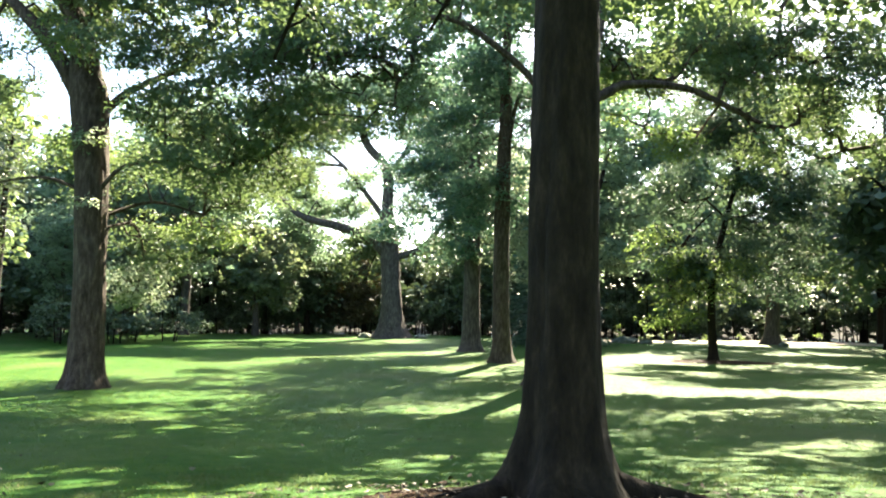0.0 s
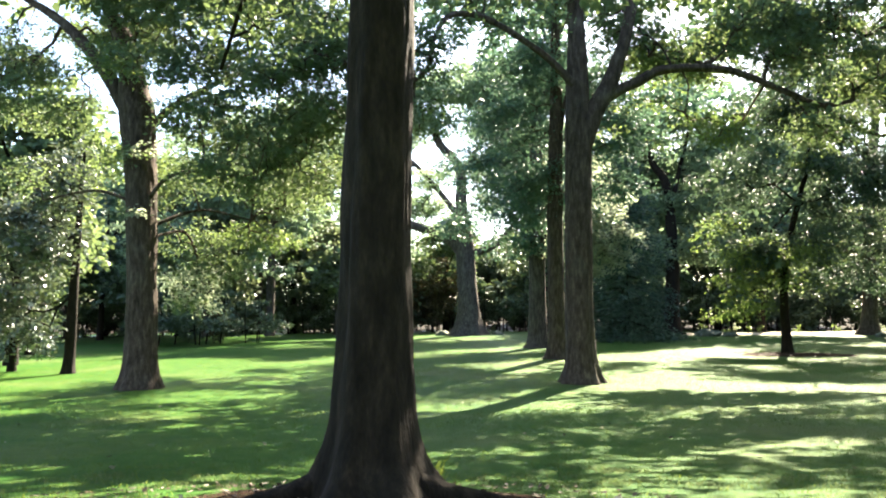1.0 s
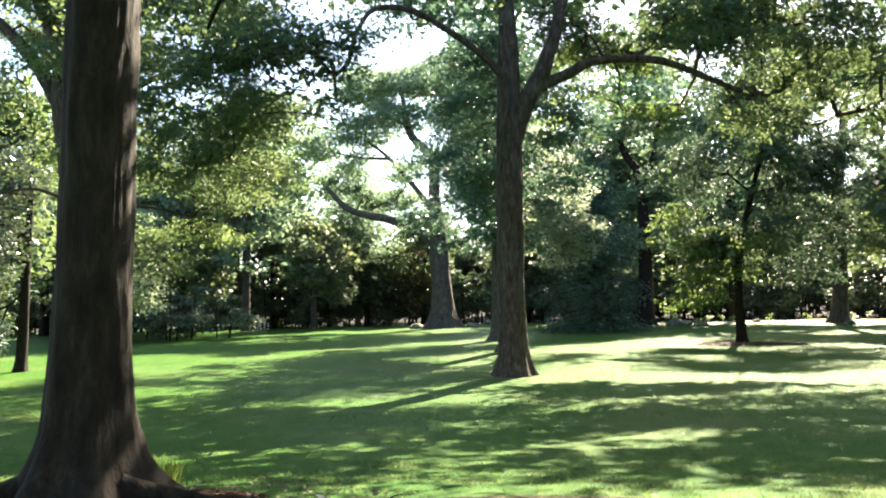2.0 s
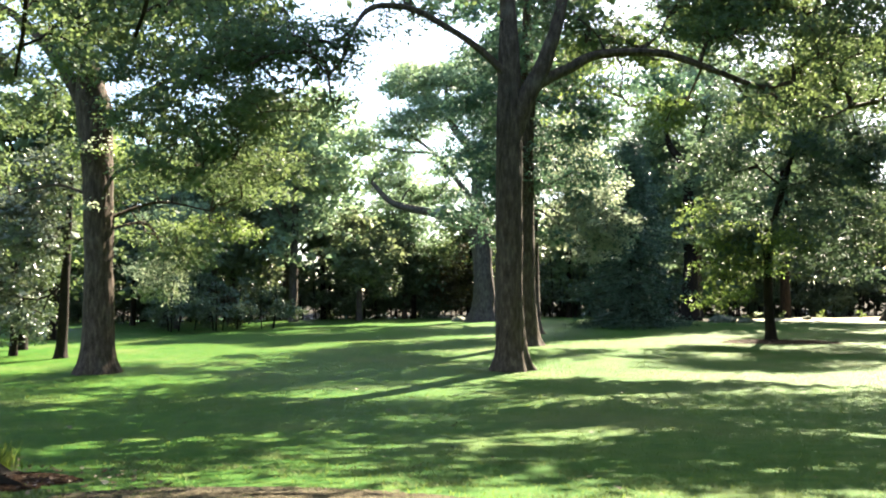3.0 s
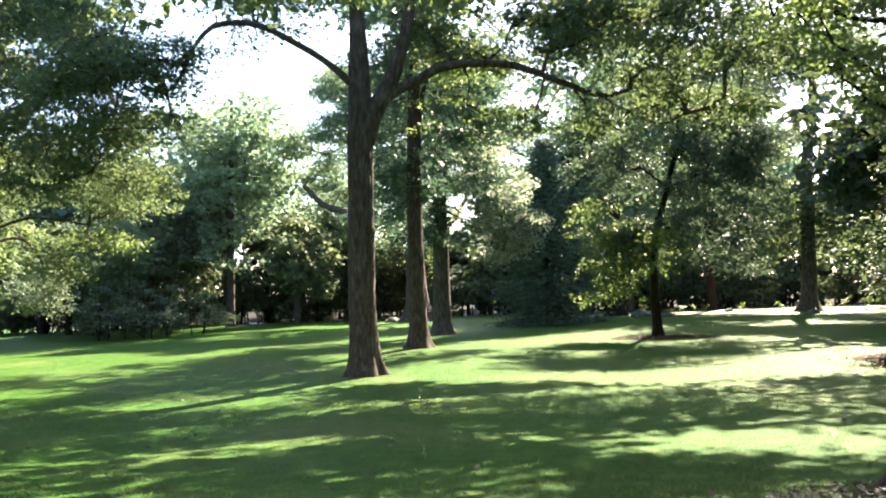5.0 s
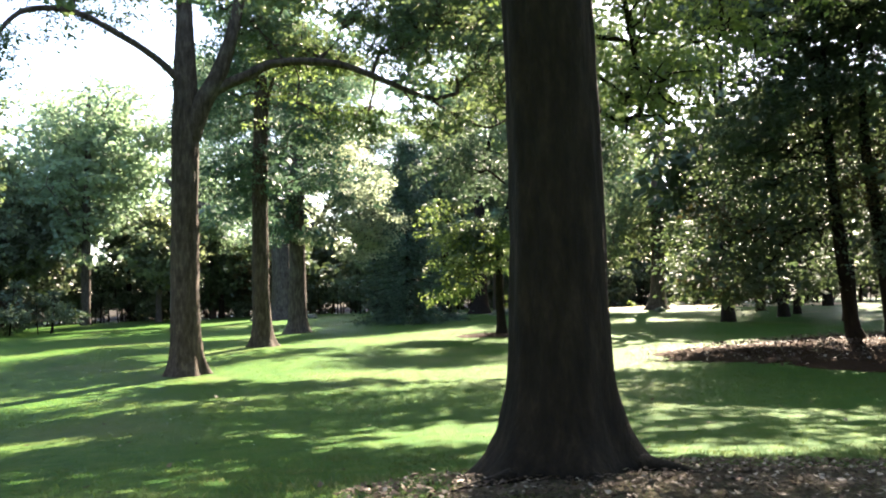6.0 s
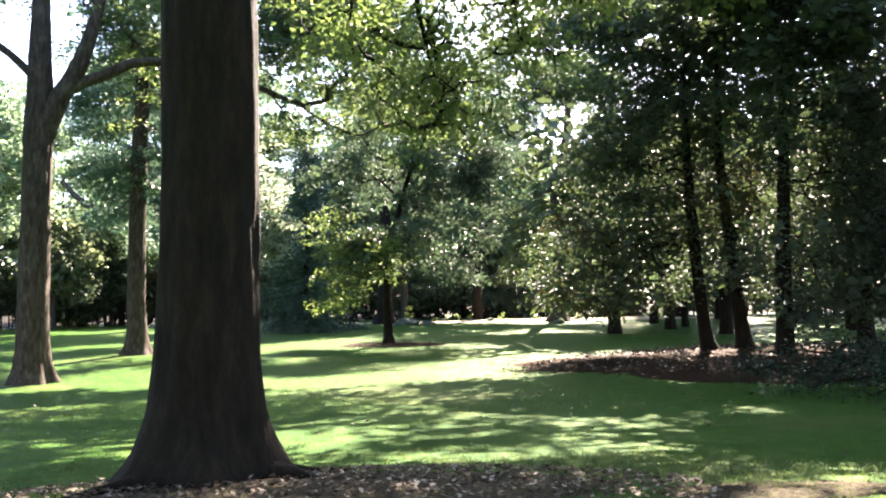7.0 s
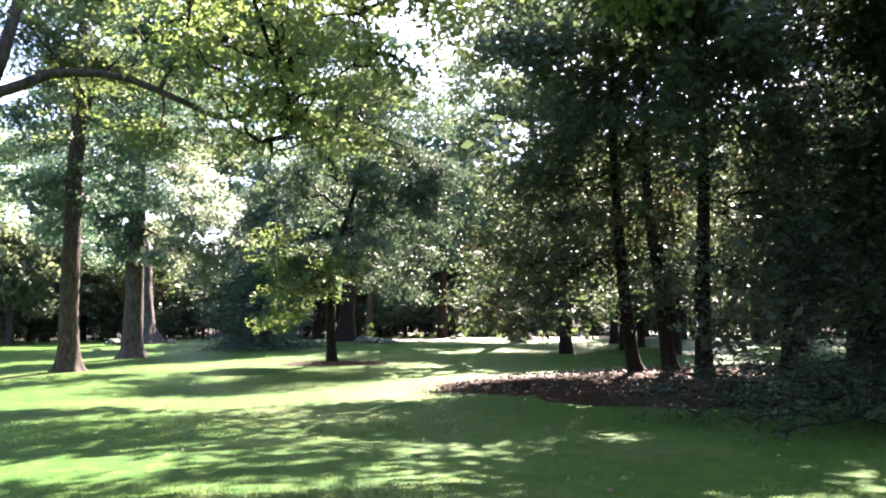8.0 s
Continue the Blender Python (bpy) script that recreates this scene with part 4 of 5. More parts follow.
# ---- the spruce and the old trees at the edge of the woods ----
def spruce(base, height, radius, seed):
    rng = np.random.default_rng(seed)
    z0 = gz(*base)
    top = stand("spruce_tree", (base[0], base[1], z0), "dark blue-green spruce with boughs to the ground", "tree")
    v, f = stem([(0, 0, -0.1), (0, 0, height * 0.5), (0, 0, height)], [0.24, 0.15, 0.03], 12, 0.8)
    put_under(mesh_object("trunk", v, f, M_BARK_DARK, True), top)
    a, b, tips = [], [], []
    for z in np.arange(0.4, height - 0.3, 0.36):
        reach = radius * (1 - z / height) ** 0.62 * (0.9 + 0.15 * math.sin(z * 2.1)) + 0.2
        n = int(8 + 9 * (1 - z / height))
        for k in range(n):
            t = 2 * math.pi * k / n + rng.uniform(-0.3, 0.3) + z
            r = reach * rng.uniform(0.7, 1.15)
            d = np.array([math.cos(t), math.sin(t), 0])
            end = d * r + np.array([0, 0, max(z - 0.22 * r + rng.uniform(-0.1, 0.15), 0.15)])
            a.append((0, 0, z)), b.append(end)
            for u in np.arange(0.25, 1.01, 0.16):
                tips.append(np.array([0, 0, z]) * (1 - u) + end * u + rng.normal(size=3) * 0.08)
    a, b = np.array(a, float), np.array(b)
    v, f = cones(a, b, np.full(len(a), 0.03), np.full(len(a), 0.008))
    put_under(mesh_object("twigwork", v, f, M_BARK_DARK), top, kind="stuff")
    v, f = leaf_quads(np.array(tips), 15, 0.26, 0.30, rng, 0.22, 0.6, 0.45)
    put_under(mesh_object("crown", v, f, M_SPRUCE), top, kind="stuff")


spruce((7.8, 58.0), 13.8, 4.6, 31)
tree(
    "old_oak_tree", "huge old grey oak with crooked spreading limbs at the woods' edge", (-4.6, 73.0),
    [(-4.5, 73.0, 0.8), (-4.8, 73.0, 5.75), (-5.0, 73.0, 9.4), (-5.3, 73.0, 12.6), (-5.5, 73.0, 16.3), (-7.6, 73.0, 19.0), (-8.5, 73.0, 24.0)],
    [1.05, 0.85, 0.85, 0.55, 0.45, 0.35, 0.1],
    [(-15.0, 76.0, 14.8, 2.8, 2.4, 1.6), (-11.8, 76.2, 13.4, 2.4, 2.4, 1.2), (-9.0, 73.0, 20.5, 3.0, 3.0, 1.8), (-12.5, 73.0, 19.0, 2.6, 3.0, 1.8), (0.0, 73.0, 16.5, 3.0, 3.2, 2.4), (-5.0, 73.5, 24.5, 5.0, 4.5, 2.6), (2.8, 73.0, 13.5, 2.6, 3.0, 2.2), (3.5, 73.0, 18.0, 3.0, 3.0, 2.2),
     (-2.5, 73.5, 20.5, 3.0, 3.2, 1.8), (-11.5, 73.5, 24.0, 3.5, 3.5, 2.2), (-6.0, 72.0, 10.4, 1.6, 1.6, 1.0), (-16.5, 73.0, 18.0, 2.2, 2.6, 1.6), (-8.4, 76.4, 13.2, 1.8, 2.0, 1.0), (-2.6, 73.0, 12.6, 1.7, 2.0, 1.4), (0.5, 73.5, 22.5, 3.4, 3.4, 2.0), (-8.2, 74.0, 15.4, 2.0, 2.5, 1.4), (-13.2, 74.0, 16.4, 2.0, 2.5, 1.2), (-3.4, 74.0, 15.4, 1.8, 2.0, 1.6), (-10.4, 76.4, 12.4, 1.8, 2.0, 0.9)],
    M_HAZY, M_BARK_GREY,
    limbs=[([(-5.1, 73.0, 8.3), (-7.0, 73.0, 9.9), (-9.6, 73.0, 10.8), (-13.3, 73.0, 11.8), (-15.5, 73.0, 13.9)], 0.58, 0.2), ([(-5.2, 73.0, 11.0), (-6.7, 73.0, 13.2), (-9.5, 73.0, 16.5), (-11.7, 73.0, 18.3)], 0.32, 0.1),
           ([(-4.9, 73.0, 8.0), (-2.1, 73.0, 9.0), (-0.2, 73.0, 11.3), (1.2, 73.0, 14.0)], 0.38, 0.1), ([(-5.4, 73.0, 15.5), (-3.8, 73.0, 18.0), (-2.6, 73.0, 21.0)], 0.28, 0.08), ([(-9.5, 73.0, 16.5), (-13.0, 73.0, 16.8), (-16.0, 73.0, 17.8)], 0.16, 0.05)],
    move=(-0.4, -1.3, 0), seed=32, density=1.8, per=40, size=0.31, aspect=0.6, spread=0.62, flare=1.0, flare_height=0.9, lobes=7, sides=32, step=0.5, furrow=0.04, gaps=0.24, thick=0.012)
tree(
    "woodland_tree", "tall dark tree forking high at the woods' edge", (13.0, 68.3),
    [(12.85, 68.3, 0.6), (13.05, 68.3, 7.7), (12.7, 68.3, 14.0), (11.4, 68.3, 16.5), (10.8, 68.3, 22.0)], [0.72, 0.55, 0.4, 0.28, 0.06],
    [(13.0, 68.5, 20.5, 4.5, 4.0, 2.6), (10.0, 68.5, 17.5, 2.6, 3.0, 1.8), (15.5, 68.5, 16.5, 2.6, 3.0, 1.8), (11.5, 69.0, 8.0, 2.8, 2.4, 2.0), (15.5, 69.0, 9.0, 2.8, 2.6, 2.2), (14.5, 69.0, 24.0, 3.5, 3.5, 2.0), (12.6, 69.5, 12.4, 2.8, 2.6, 1.8), (17.5, 69.0, 12.5, 2.2, 2.4, 2.0)],
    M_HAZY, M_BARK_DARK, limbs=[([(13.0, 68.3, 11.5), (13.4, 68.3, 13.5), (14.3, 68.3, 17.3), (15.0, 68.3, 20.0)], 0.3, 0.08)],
    move=(0.0, 3.0, 0), seed=33, density=1.3, per=40, size=0.31, aspect=0.6, spread=0.62, flare=0.5, flare_height=0.6, sides=24, step=0.5, gaps=0.2, thick=0.012)
tree(
    "woodland_tree", "tall grey tree at the edge of the woods", (27.5, 66.0),
    [(27.5, 66.0, 0.5), (27.7, 66.0, 6.7), (27.9, 66.0, 13.0), (28.6, 66.0, 18.0), (28.6, 66.0, 24.0)], [0.6, 0.52, 0.45, 0.34, 0.08],
    [(28.5, 66.0, 22.0, 4.5, 4.0, 2.4), (24.6, 66.0, 9.6, 3.0, 3.0, 2.6), (30.5, 66.0, 9.0, 3.4, 3.0, 3.0), (31.8, 66.5, 13.5, 2.4, 3.0, 2.0), (24.8, 66.5, 14.5, 2.2, 2.6, 1.8), (27.4, 67.0, 7.4, 2.4, 2.2, 1.8), (24.0, 66.0, 5.8, 1.8, 1.8, 1.2), (23.8, 66.5, 19.0, 2.6, 3.0, 2.4), (23.4, 66.5, 23.5, 3.0, 3.0, 2.2), (31.8, 66.5, 21.0, 2.6, 3.0, 2.2)],
    M_OAK, M_BARK, move=(0.3, 1.7, 0), seed=34, density=1.3, per=40, size=0.31, aspect=0.6, spread=0.62, flare=0.5, flare_height=0.6, sides=24, step=0.5, gaps=0.15, thick=0.012)


# ---- the woods behind: a few kinds, each built once and planted many times ----
def woodland(name, label, height, low, width, leaf, seed, bark_mat, density=1.0, n=15, per=16, size=0.58, gaps=0.15):
    rng = np.random.default_rng(seed)
    z0 = gz(500, 500)
    clusters = crown_balls((500, 500, z0 + (height + low) / 2), (width, width, (height - low) / 2), n, 0.42, seed)
    lean = rng.uniform(-0.6, 0.6)
    limbs = [([(500 + lean * 0.3, 500, z0 + height * h), (500 + math.cos(a) * width * 0.3, 500 + math.sin(a) * width * 0.3, z0 + height * (h + 0.12)), (500 + math.cos(a) * width * 0.6, 500 + math.sin(a) * width * 0.6, z0 + height * (h + 0.2))], 0.18, 0.05)
             for h, a in zip(np.linspace(0.3, 0.65, 4), rng.uniform(0, 6.3, 4))]
    return tree(name, label, (500, 500), [(500, 500, z0), (500 + lean * 0.3, 500, z0 + height * 0.4), (500 + lean, 500, z0 + height * 0.75), (500 + lean, 500.2, z0 + height * 0.95)], [0.42, 0.33, 0.2, 0.05], clusters,
                leaf, bark_mat, limbs=limbs, seed=seed, density=density * 0.8, per=per, size=size, aspect=0.66, spread=0.68, flare=0.08, sides=14, step=1.0, thick=0.012, group="trees of the woods", gaps=gaps, least=8)


KINDS = [
    woodland("woodland_tree", "tall broad green tree in the woods", 23, 5, 6.4, M_OAK_BLUE, 41, M_BARK_DARK, 0.40),
    woodland("woodland_tree", "tall fresh green tree in the woods", 20, 3, 5.6, M_OAK, 42, M_BARK_DARK, 0.5),
    woodland("woodland_tree", "pale sunlit tree at the edge of the woods", 14, 2, 5.4, M_ASH, 43, M_BARK_GREY, 0.62),
    woodland("woodland_tree", "dark evergreen tree in the woods", 14, 1.5, 4.2, M_SHADE, 44, M_BARK_DARK, 0.9),
    woodland("woodland_tree", "tall full green tree, in the woods and added out of view", 22, 3, 6.4, M_OAK_BLUE, 45, M_BARK_DARK, 0.24, 15, 12, 1.0),
    woodland("woodland_tree", "tall full dark green tree, in the woods and added out of view", 19, 2, 6.0, M_SHADE, 46, M_BARK_DARK, 0.28, 15, 12, 0.92),
    woodland("woodland_tree", "tall round tree at the edge of the woods, leaves paled for haze", 24, 4, 7.4, M_HAZY, 47, M_BARK_GREY, 0.42, 24, 14, 0.5, 0.42),
]


def shrub(label, height, width, leaf, seed, size=0.2, density=2.0, per=30, poles=0):
    rng = np.random.default_rng(seed)
    top = stand("shrub", (520, 500, gz(520, 500)), label, "shrub", "shrubs at the woods' edge")
    cl = [(rng.normal() * width * 0.45, rng.normal() * width * 0.45, height * rng.uniform(0.18, 0.8), width * 0.42, width * 0.42, height * 0.2) for _ in range(9)]
    sp = sprays_in(cl, density, rng, 0.3)
    sp[:, 2] = np.maximum(sp[:, 2], 0.12)
    nodes = []
    for k in range(poles):
        a, r = rng.uniform(0, 6.3), width * rng.uniform(0.1, 0.5)
        foot, tip = np.array([r * math.cos(a), r * math.sin(a), -0.05]), np.array([r * 1.25 * math.cos(a), r * 1.25 * math.sin(a), height * rng.uniform(0.7, 1.0)])
        v, f = stem([foot, (foot + tip) / 2 + rng.normal(size=3) * 0.12, tip], [0.07, 0.05, 0.015], 6, 0.6)
        put_under(mesh_object("stem", v, f, M_BARK_DARK, True), top)
        nodes += [foot + (tip - foot) * t for t in (0.1, 0.3, 0.5, 0.7, 0.9)]
    nodes = nodes or [(0, 0, 0.0), (0.1, 0, 0.2 * height), (-0.1, 0.1, 0.3 * height)]
    v, f = twig_net(nodes, sp, rng, thick=0.009)
    put_under(mesh_object("twigwork", v, f, M_BARK_DARK), top, kind="stuff")
    v, f = leaf_quads(sp, per, 0.32, size, rng, 0.55, 0.7, 0.1)
    put_under(mesh_object("crown", v, f, leaf), top, kind="stuff")
    return top


SHRUBS = [
    shrub("dark evergreen shrub at the foot of the woods", 6.0, 3.6, M_SHADE, 51, 0.36, 1.3, 26, 4),
    shrub("dark leggy shrub at the foot of the woods", 4.2, 3.0, M_SHADE, 52, 0.34, 1.4, 26, 5),
    shrub("dense dark thicket inside the woods", 6.5, 5.5, M_SHADE, 54, 0.8, 0.35, 14, 5),
    shrub("dark rusty-leaved magnolia shrub by the woods", 8.0, 3.8, M_RUSTY, 53, 0.34, 1.2, 26, 2),
]


def planted(kind, x, y, scale=1.0, turn=0.0):
    kind.scale = (scale, scale, scale)
    ob = copy_thing(kind, Matrix.LocRotScale((x, y, gz(x, y) - 0.05), Euler((0, 0, turn)), None))
    kind.scale = (1, 1, 1)
    return ob


rng = np.random.default_rng(61)
# the woods' first rows, seen over the lawn
for k, x, y, s in [(6, -29, 82, 1.1), (1, -36, 78, 1.0), (2, -18.5, 76, 0.8), (6, -24.6, 73.6, 1.02), (6, -16, 84, 0.75), (5, -27, 88, 0.8), (5, -20, 87, 0.72), (6, -34, 75, 0.95), (3, 35, 30, 1.0), (2, -31, 73, 1.0), (4, -46, 74, 1.05), (3, -34, 66, 0.9), (5, -42, 62, 0.7), (4, -52, 66, 1.0), (4, -60, 72, 1.05),
                   (6, -31, 63, 0.5), (4, -44, 52, 0.9), (1, -33, 50, 0.8), (1, -27, 40, 0.9), (3, -30, 37, 0.75), (4, -36, 40, 0.85), (4, -50, 42, 0.9), (3, -24, 36, 0.5), (4, -38, 30, 0.9), (3, -28, 28, 0.6),
                   (5, -14, 90, 0.58), (5, -6, 92, 0.65), (3, 1, 89, 0.85), (5, 7, 90, 0.95), (3, 12, 88, 0.95), (5, 15, 96, 1.0), (5, 21, 92, 0.85), (5, 25, 88, 0.72), (5, 31, 92, 0.82), (5, 37, 92, 0.9), (1, 40, 73, 0.95), (4, 42, 80, 0.95), (4, 50, 70, 0.9),
                   (5, 46, 62, 0.75), (4, 42, 54, 0.8), (4, 52, 52, 0.9), (4, 60, 60, 1.0), (5, 40, 44, 0.75), (4, 44, 38, 0.8), (4, 52, 34, 0.9), (5, 38, 34, 0.75), (4, 40, 24, 0.8), (5, 36, 18, 0.7), (4, 46, 18, 0.9), (3, 34, 54, 0.6),
                   # The three at x 27 to 33, y 43 to 51 are added as shade casters.
                   (0, 9.5, 79, 0.95), (6, 14.5, 80, 0.9), (5, 16, 98, 1.15), (5, 23, 99, 1.15), (4, 30, 101, 1.0), (5, -2, 108, 0.8), (5, -30, 104, 1.0), (5, 18, 108, 0.9), (5, 32, 106, 0.9), (5, 46, 96, 1.0), (5, -46, 96, 1.0), (1, -9, 85, 0.68), (1, 2, 82, 0.7), (3, -15, 84, 0.8), (5, -10, 98, 0.72), (5, 2, 98, 0.7), (4, -34, 92, 1.0), (5, -24, 92, 0.75), (5, -40, 70, 0.7), (0, 21.5, 76, 1.08), (5, 41, 66, 0.95), (1, 34, 61, 0.8), (5, 27.4, 47, 0.85), (5, 32.5, 43, 0.85), (5, 32, 51, 0.8), (5, -48, 84, 1.0), (5, 26, 99, 0.8), (5, 10, 101, 0.8), (5, 38, 95, 0.9), (5, -16, 100, 0.65)]:
    planted(KINDS[k], x, y, s * rng.uniform(0.95, 1.05), rng.uniform(0, 6.3))
# understorey
for x in np.arange(-60, 62, 2.4):
    y = 86 - 0.004 * (x + 5) ** 2 + rng.uniform(-1.5, 1.5)
    planted(SHRUBS[int(rng.integers(0, 2))], x + rng.uniform(-0.8, 0.8), y, rng.uniform(0.85, 1.3), rng.uniform(0, 6.3))
for x in np.arange(-66, 68, 4.2):
    planted(SHRUBS[2], x, 93 - 0.004 * (x + 5) ** 2 + rng.uniform(-1.5, 1.5), rng.uniform(0.9, 1.3), rng.uniform(0, 6.3))
for x, y, s in [(-25.0, 60, 0.85), (-22.0, 62, 0.7), (-29.0, 60, 0.95)]:
    planted(SHRUBS[0], x, y, s, rng.uniform(0, 6.3))
for x, y, s in [(-12.5, 84, 1.0), (-8.5, 83, 1.05), (-46, 58, 0.8), (-26, 64, 0.5)]:
    planted(SHRUBS[3], x, y, s, rng.uniform(0, 6.3))
for i, ob in enumerate((*KINDS, *SHRUBS)):
    ob.location = (66 + 7 * i, 92, gz(66, 92))
# unseen trees added behind and beside the camera to hold back sky light
for k, x, y, s in [(4, -16, -14, 1.0), (5, -4, -17, 1.0), (4, 8, -15, 1.0), (5, 20, -15, 1.0), (4, 33, -12, 1.0), (5, 44, -4, 0.9), (4, -28, -8, 0.95), (5, -30, 8, 0.9), (5, -9, -9, 0.8), (4, 2, -8, 0.8), (5, 14, -9, 0.8), (4, 26, -8, 0.8), (4, 36, 4, 0.9), (5, 30, 6.5, 0.7), (5, -19, -4, 0.8)]:
    planted(KINDS[k], x, y, s, rng.uniform(0, 6.3))


# ---- low growth, stones and litter ----
def boulder(x, y, size, flat, seed, label):
    rng = random.Random(seed)
    bm = bmesh.new()
    bmesh.ops.create_icosphere(bm, subdivisions=4, radius=1)
    for v in bm.verts:
        n = noise.noise(v.co * 1.3 + Vector((seed, 0, 0))) * 0.30 + noise.noise(v.co * 3.5 + Vector((0, seed, 0))) * 0.10
        v.co *= 1 + n
        v.co.z *= flat
    bmesh.ops.scale(bm, vec=(size, size * rng.uniform(0.6, 0.9), size), verts=bm.verts)
    me = bpy.data.meshes.new("boulder")
    bm.to_mesh(me)
    bm.free()
    me.polygons.foreach_set("use_smooth", np.ones(len(me.polygons), dtype=bool))
    me.materials.append(M_ROCK)
    ob = new("boulder", me)
    ob.location, ob.rotation_euler = (x, y, gz(x, y) + 0.22 * size * flat), (0, 0, rng.uniform(0, 6.3))
    return tagged(ob, label, "rock", "stones by the woods")


for i, (x, y, size, flat) in enumerate([(14.9, 66.2, 1.1, 0.45), (16.6, 66.0, 0.75, 0.4), (-7.4, 71.6, 0.8, 0.5), (-2.3, 71.2, 0.6, 0.45), (27.2, 63.9, 0.6, 0.5), (10.4, 66.8, 0.5, 0.5), (22.3, 71.5, 0.45, 0.6)]):
    boulder(x, y, size, flat, i + 3, "low mossy boulder by the woods' edge")


def sapling(x, y, height, seed, label, leaf=M_BRIGHT):
    rng = np.random.default_rng(seed)
    top = stand("sapling", (x, y, gz(x, y)), label, "plant", "young plants by the woods")
    v, f = stem([(0, 0, -0.05), (0.03, 0, height * 0.5), (0.0, 0.04, height)], [0.02, 0.014, 0.004], 6, 0.2)
    put_under(mesh_object("trunk", v, f, M_BARK_DARK, True), top)
    sp = sprays_in([(0, 0, height * 0.62, height * 0.34, height * 0.34, height * 0.4)], 14 / height, rng)
    v, f = leaf_quads(sp, 14, 0.1, 0.2, rng, 0.5, 0.7, 0.2)
    put_under(mesh_object("crown", v, f, leaf), top, kind="stuff")


for i, (x, y, h) in enumerate([(15.1, 69.4, 1.7), (19.2, 71.0, 1.0), (20.6, 72.4, 0.8), (23.4, 71.4, 0.7), (17.4, 70.8, 0.7), (26.2, 70.6, 0.9), (33.0, 70.5, 1.0)]):
    sapling(x, y, h, 80 + i, "small bright green sapling in the wood-chip bed")
for i, (x, y, h) in enumerate([(18.4, 72.2, 0.8), (30.2, 71.0, 1.2), (31.6, 71.6, 0.9)]):
    sapling(x, y, h, 90 + i, "small pale plant in the wood-chip bed", M_PALE)

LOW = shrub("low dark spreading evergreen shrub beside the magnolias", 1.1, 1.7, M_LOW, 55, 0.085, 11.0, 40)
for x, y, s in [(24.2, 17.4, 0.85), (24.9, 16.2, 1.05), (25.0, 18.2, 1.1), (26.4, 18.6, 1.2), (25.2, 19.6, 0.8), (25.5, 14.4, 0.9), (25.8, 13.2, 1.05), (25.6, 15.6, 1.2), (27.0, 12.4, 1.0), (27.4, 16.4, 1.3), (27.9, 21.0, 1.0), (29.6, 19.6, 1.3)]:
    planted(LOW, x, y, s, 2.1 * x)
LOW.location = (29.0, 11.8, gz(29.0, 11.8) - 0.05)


def flakes(name, x, y, size, rng, mat, label, category, lift=0.02, curl=0.35, aspect=0.55):
    """Loose leaves lying on the ground, one slightly curled blade each."""
    n = len(x)
    t = rng.uniform(0, 2 * math.pi, n)
    L = size * rng.uniform(0.6, 1.3, n)
    d = np.stack([np.cos(t), np.sin(t), rng.normal(size=n) * curl * 0.6], 1)
    side = np.stack([-np.sin(t), np.cos(t), rng.normal(size=n) * curl], 1)
    p = np.stack([x, y, ground_z(x, y) + lift + rng.uniform(0, 0.025, n)], 1)
    d, side = d * L[:, None] * 0.5, side * L[:, None] * aspect * 0.5
    up = np.zeros((n, 3))
    up[:, 2] = L * 0.12
    verts = np.stack([p - d + up, p + side, p + d + up, p - side], 1).reshape(-1, 3)
    verts[:, 2] = np.maximum(verts[:, 2], ground_z(verts[:, 0], verts[:, 1]) + 0.006)
    ob = mesh_object(name, verts, np.arange(4 * n).reshape(-1, 4), mat)
    return tagged(ob, label, category, kind="stuff")


rng = np.random.default_rng(71)
n = 4600
r, t = np.sqrt(rng.uniform(0, 1, n)) * 1.1, rng.uniform(0, 6.3, n)
flakes("fallen_leaves", 15.2 + r * 2.5 * np.cos(t), 6.4 + r * 1.5 * np.sin(t), 0.055, rng, M_LITTER, "dry brown fallen leaves round the oak's roots", "leaf litter", 0.05)
n = 500
r, t = np.sqrt(rng.uniform(0, 1, n)) * 1.1, rng.uniform(0, 6.3, n)
flakes("fallen_leaves", 0.95 + r * 2.4 * np.cos(t), 6.0 + r * 1.1 * np.sin(t), 0.06, rng, M_LITTER, "dry brown fallen leaves round an oak's foot", "leaf litter", 0.05)
n = 6500
r, t = np.sqrt(rng.uniform(0, 1, n)) * rng.choice([0.97, 1.0, 1.14], n), rng.uniform(0, 6.3, n)
lx, ly = r * 10.8 * np.cos(t), r * 6.5 * np.sin(t)
flakes("fallen_leaves", 30.3 + lx * math.cos(-0.06) - ly * math.sin(-0.06), 26.0 + lx * math.sin(-0.06) + ly * math.cos(-0.06), 0.115, rng, M_LITTER, "large dry magnolia leaves strewn over the bare bed", "leaf litter", 0.07, 0.5)
n = 350
flakes("fallen_leaves", rng.uniform(-12, 26, n), rng.uniform(5, 22, n), 0.08, rng, M_LITTER, "scattered dry leaves lying on the lawn", "leaf litter", 0.05)
n = 260
r, t = np.sqrt(rng.uniform(0, 1, n)), rng.uniform(0, 6.3, n)
flakes("fallen_leaves", 14.6 + r * 3.4 * np.cos(t), 41.4 + r * 2.4 * np.sin(t), 0.11, rng, M_LITTER, "dry leaves under the young tree", "leaf litter", 0.06)


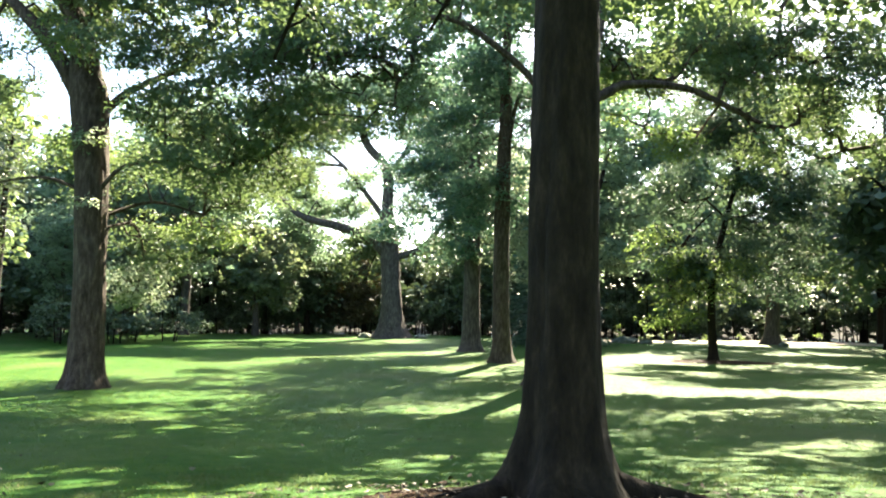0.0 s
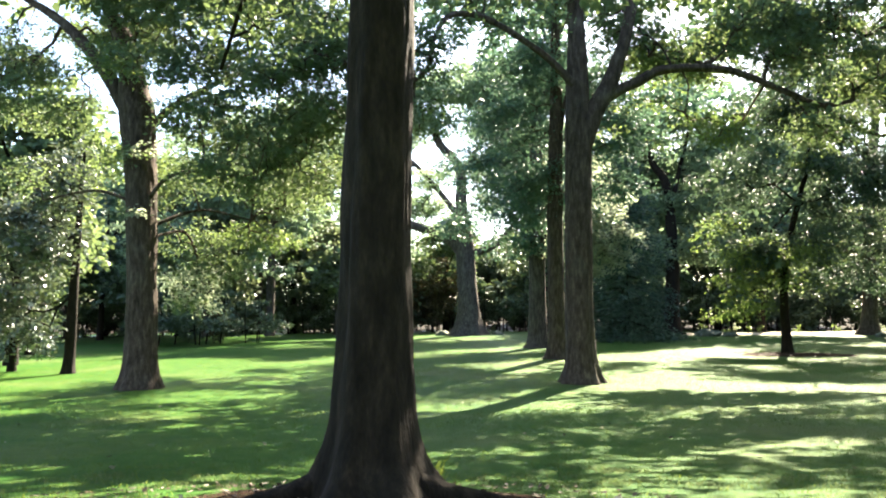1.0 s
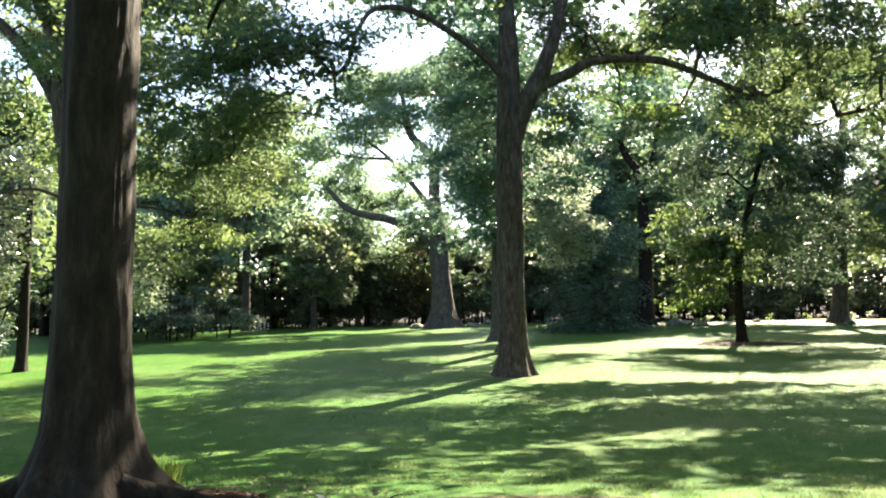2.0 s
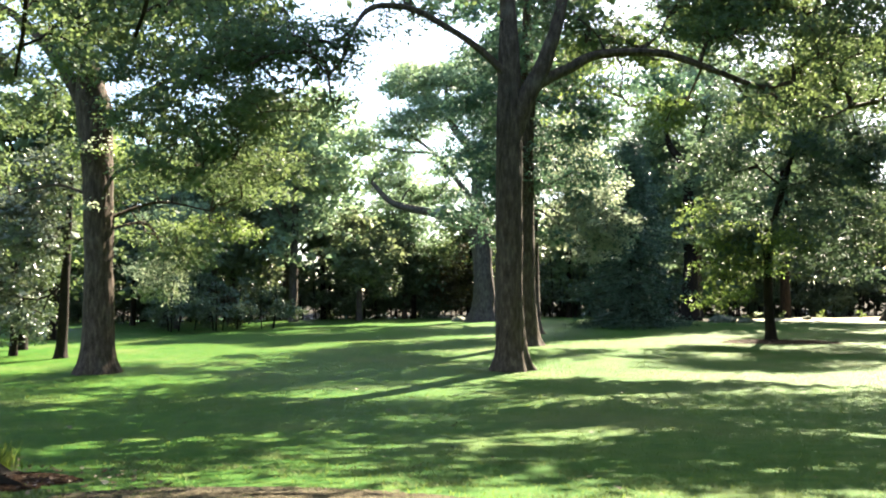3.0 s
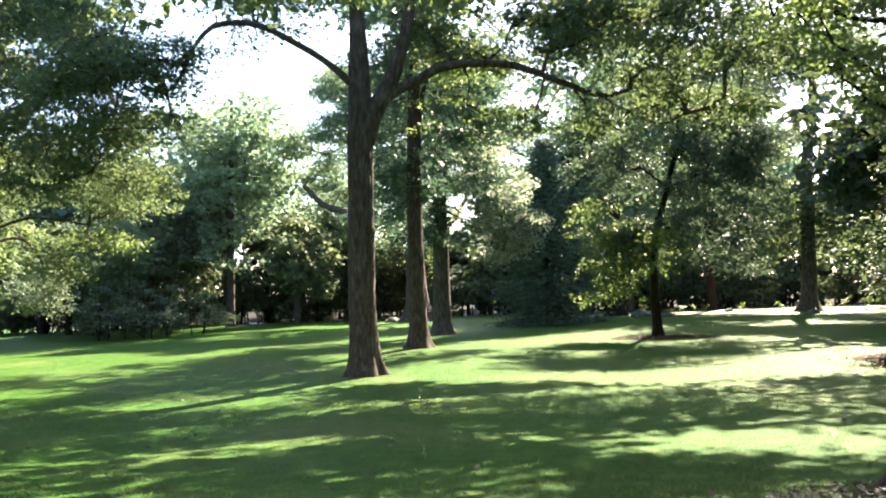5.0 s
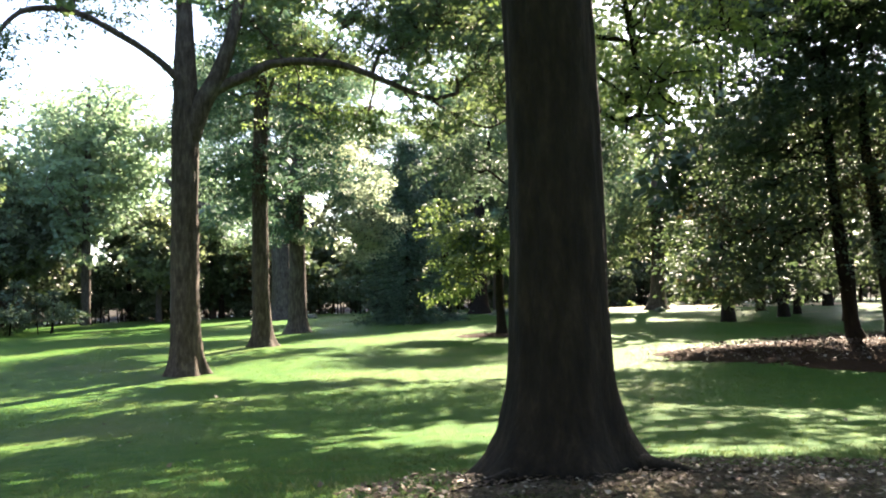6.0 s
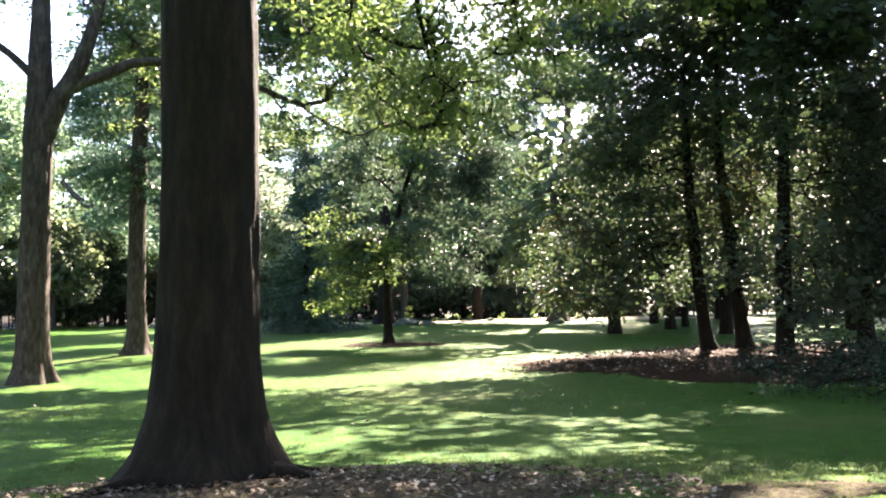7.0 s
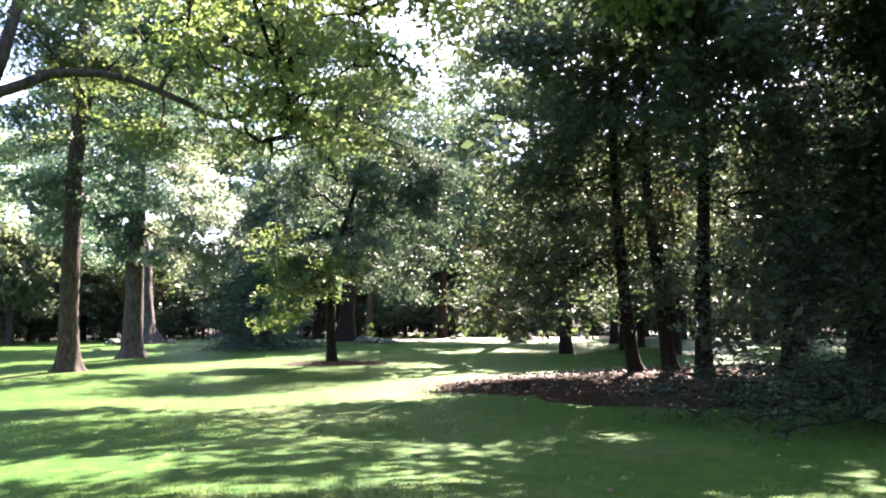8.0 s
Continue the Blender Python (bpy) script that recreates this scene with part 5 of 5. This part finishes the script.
def blades(name, x, y, height, rng, mat, label, width=0.009, lean=0.5):
    """Upright grass blades, each a thin bent pair of triangles."""
    n = len(x)
    t = rng.uniform(0, 2 * math.pi, n)
    h = height * rng.uniform(0.5, 1.3, n)
    p = np.stack([x, y, ground_z(x, y) - 0.01], 1)
    side = np.stack([np.cos(t), np.sin(t), np.zeros(n)], 1) * (width * rng.uniform(0.7, 1.4, n))[:, None]
    b = rng.normal(size=(n, 2)) * lean
    tip = p + np.stack([b[:, 0] * h, b[:, 1] * h, h], 1)
    mid = p + np.stack([b[:, 0] * h * 0.3, b[:, 1] * h * 0.3, h * 0.55], 1)
    if width < 0.02:
        verts = np.stack([p - side * 0.5, mid - side * 0.4, tip, mid + side * 0.4], 1)
    else:
        verts = np.stack([p - side * 0.6, p + side * 0.6, tip], 1)
    k = verts.shape[1]
    ob = mesh_object(name, verts.reshape(-1, 3), np.arange(k * n).reshape(-1, k), mat)
    return tagged(ob, label, "grass", kind="stuff")


n = 120000
y = 4.2 + 15.0 * rng.uniform(0, 1, n) ** 1.7
x = rng.uniform(-14, 34, n)
y = y + 0.06 * x
keep = (((x - 15.2) / 2.5) ** 2 + ((y - 6.4) / 1.3) ** 2 > rng.uniform(-0.7, 1.5, n)) & (((x - 0.95) / 1.5) ** 2 + ((y - 6.2) / 0.9) ** 2 > rng.uniform(0.1, 1.3, n))
for wx, wy, rx, ry in WORN:
    keep &= ((x - wx) / rx) ** 2 + ((y - wy) / ry) ** 2 > rng.uniform(-0.9, 1.1, n)
keep &= np.array([noise.noise(Vector((a * 0.7, b * 0.7, 0))) for a, b in zip(x, y)]) + rng.uniform(-0.5, 0.5, n) > -0.25
blades("grass", x[keep], y[keep], 0.042, rng, M_GRASS, "short mown green grass blades on the bank")
n = 42000
cx, cy = rng.uniform(-13, 19, 460), 4.5 + 5.0 * rng.uniform(0, 1, 460) ** 1.8
k = rng.integers(0, 460, n)
blades("grass", cx[k] + rng.normal(size=n) * 0.16, cy[k] + 0.06 * cx[k] + rng.normal(size=n) * 0.12, 0.05, rng, M_DRY_GRASS, "longer untidy grass tufts on the bank", 0.008, 0.8)
n = 120
blades("grass", 1.45 + rng.normal(size=n) * 0.06, 6.7 + rng.normal(size=n) * 0.06, 0.30, rng, M_GRASS, "tall weed tuft beside the oak's root", 0.014, 0.35)
n = 900
blades("grass", rng.uniform(15.8, 18.6, n), 8.6 + rng.normal(size=n) * 0.5, 0.06, rng, M_DRY_GRASS, "rank sunlit grass along the bank", 0.012, 0.6)
n = 2600
k = rng.integers(0, 60, n)
cx, cy = rng.uniform(10.5, 21.5, 60), rng.uniform(6.6, 8.0, 60)
blades("grass", cx[k] + rng.normal(size=n) * 0.2, cy[k] + rng.normal(size=n) * 0.14, 0.07, rng, M_DRY_GRASS, "thin grass tufts growing through the leaf litter", 0.011, 0.7)
n = 150000
y = rng.uniform(15, 46, n)
x = rng.uniform(-24, 30, n)
lx, ly = (x - 30.3) * math.cos(-0.06) + (y - 26.0) * math.sin(-0.06), (y - 26.0) * math.cos(-0.06) - (x - 30.3) * math.sin(-0.06)
keep = ((lx / 11.0) ** 2 + (ly / 6.6) ** 2 > rng.uniform(0.6, 1.02, n)) & (((x - 14.6) / 2.6) ** 2 + ((y - 41.6) / 1.8) ** 2 > rng.uniform(0.3, 1.2, n))
blades("grass", x[keep], y[keep], 0.032, rng, M_GRASS, "mown green grass of the open lawn", 0.022)
n = 30000
y = rng.uniform(46, 84, n)
x = rng.uniform(-1, 1, n) * (26 + 0.5 * (y - 46)) + 2
blades("grass", x, y, 0.035, rng, M_GRASS, "mown green grass towards the woods", 0.04)
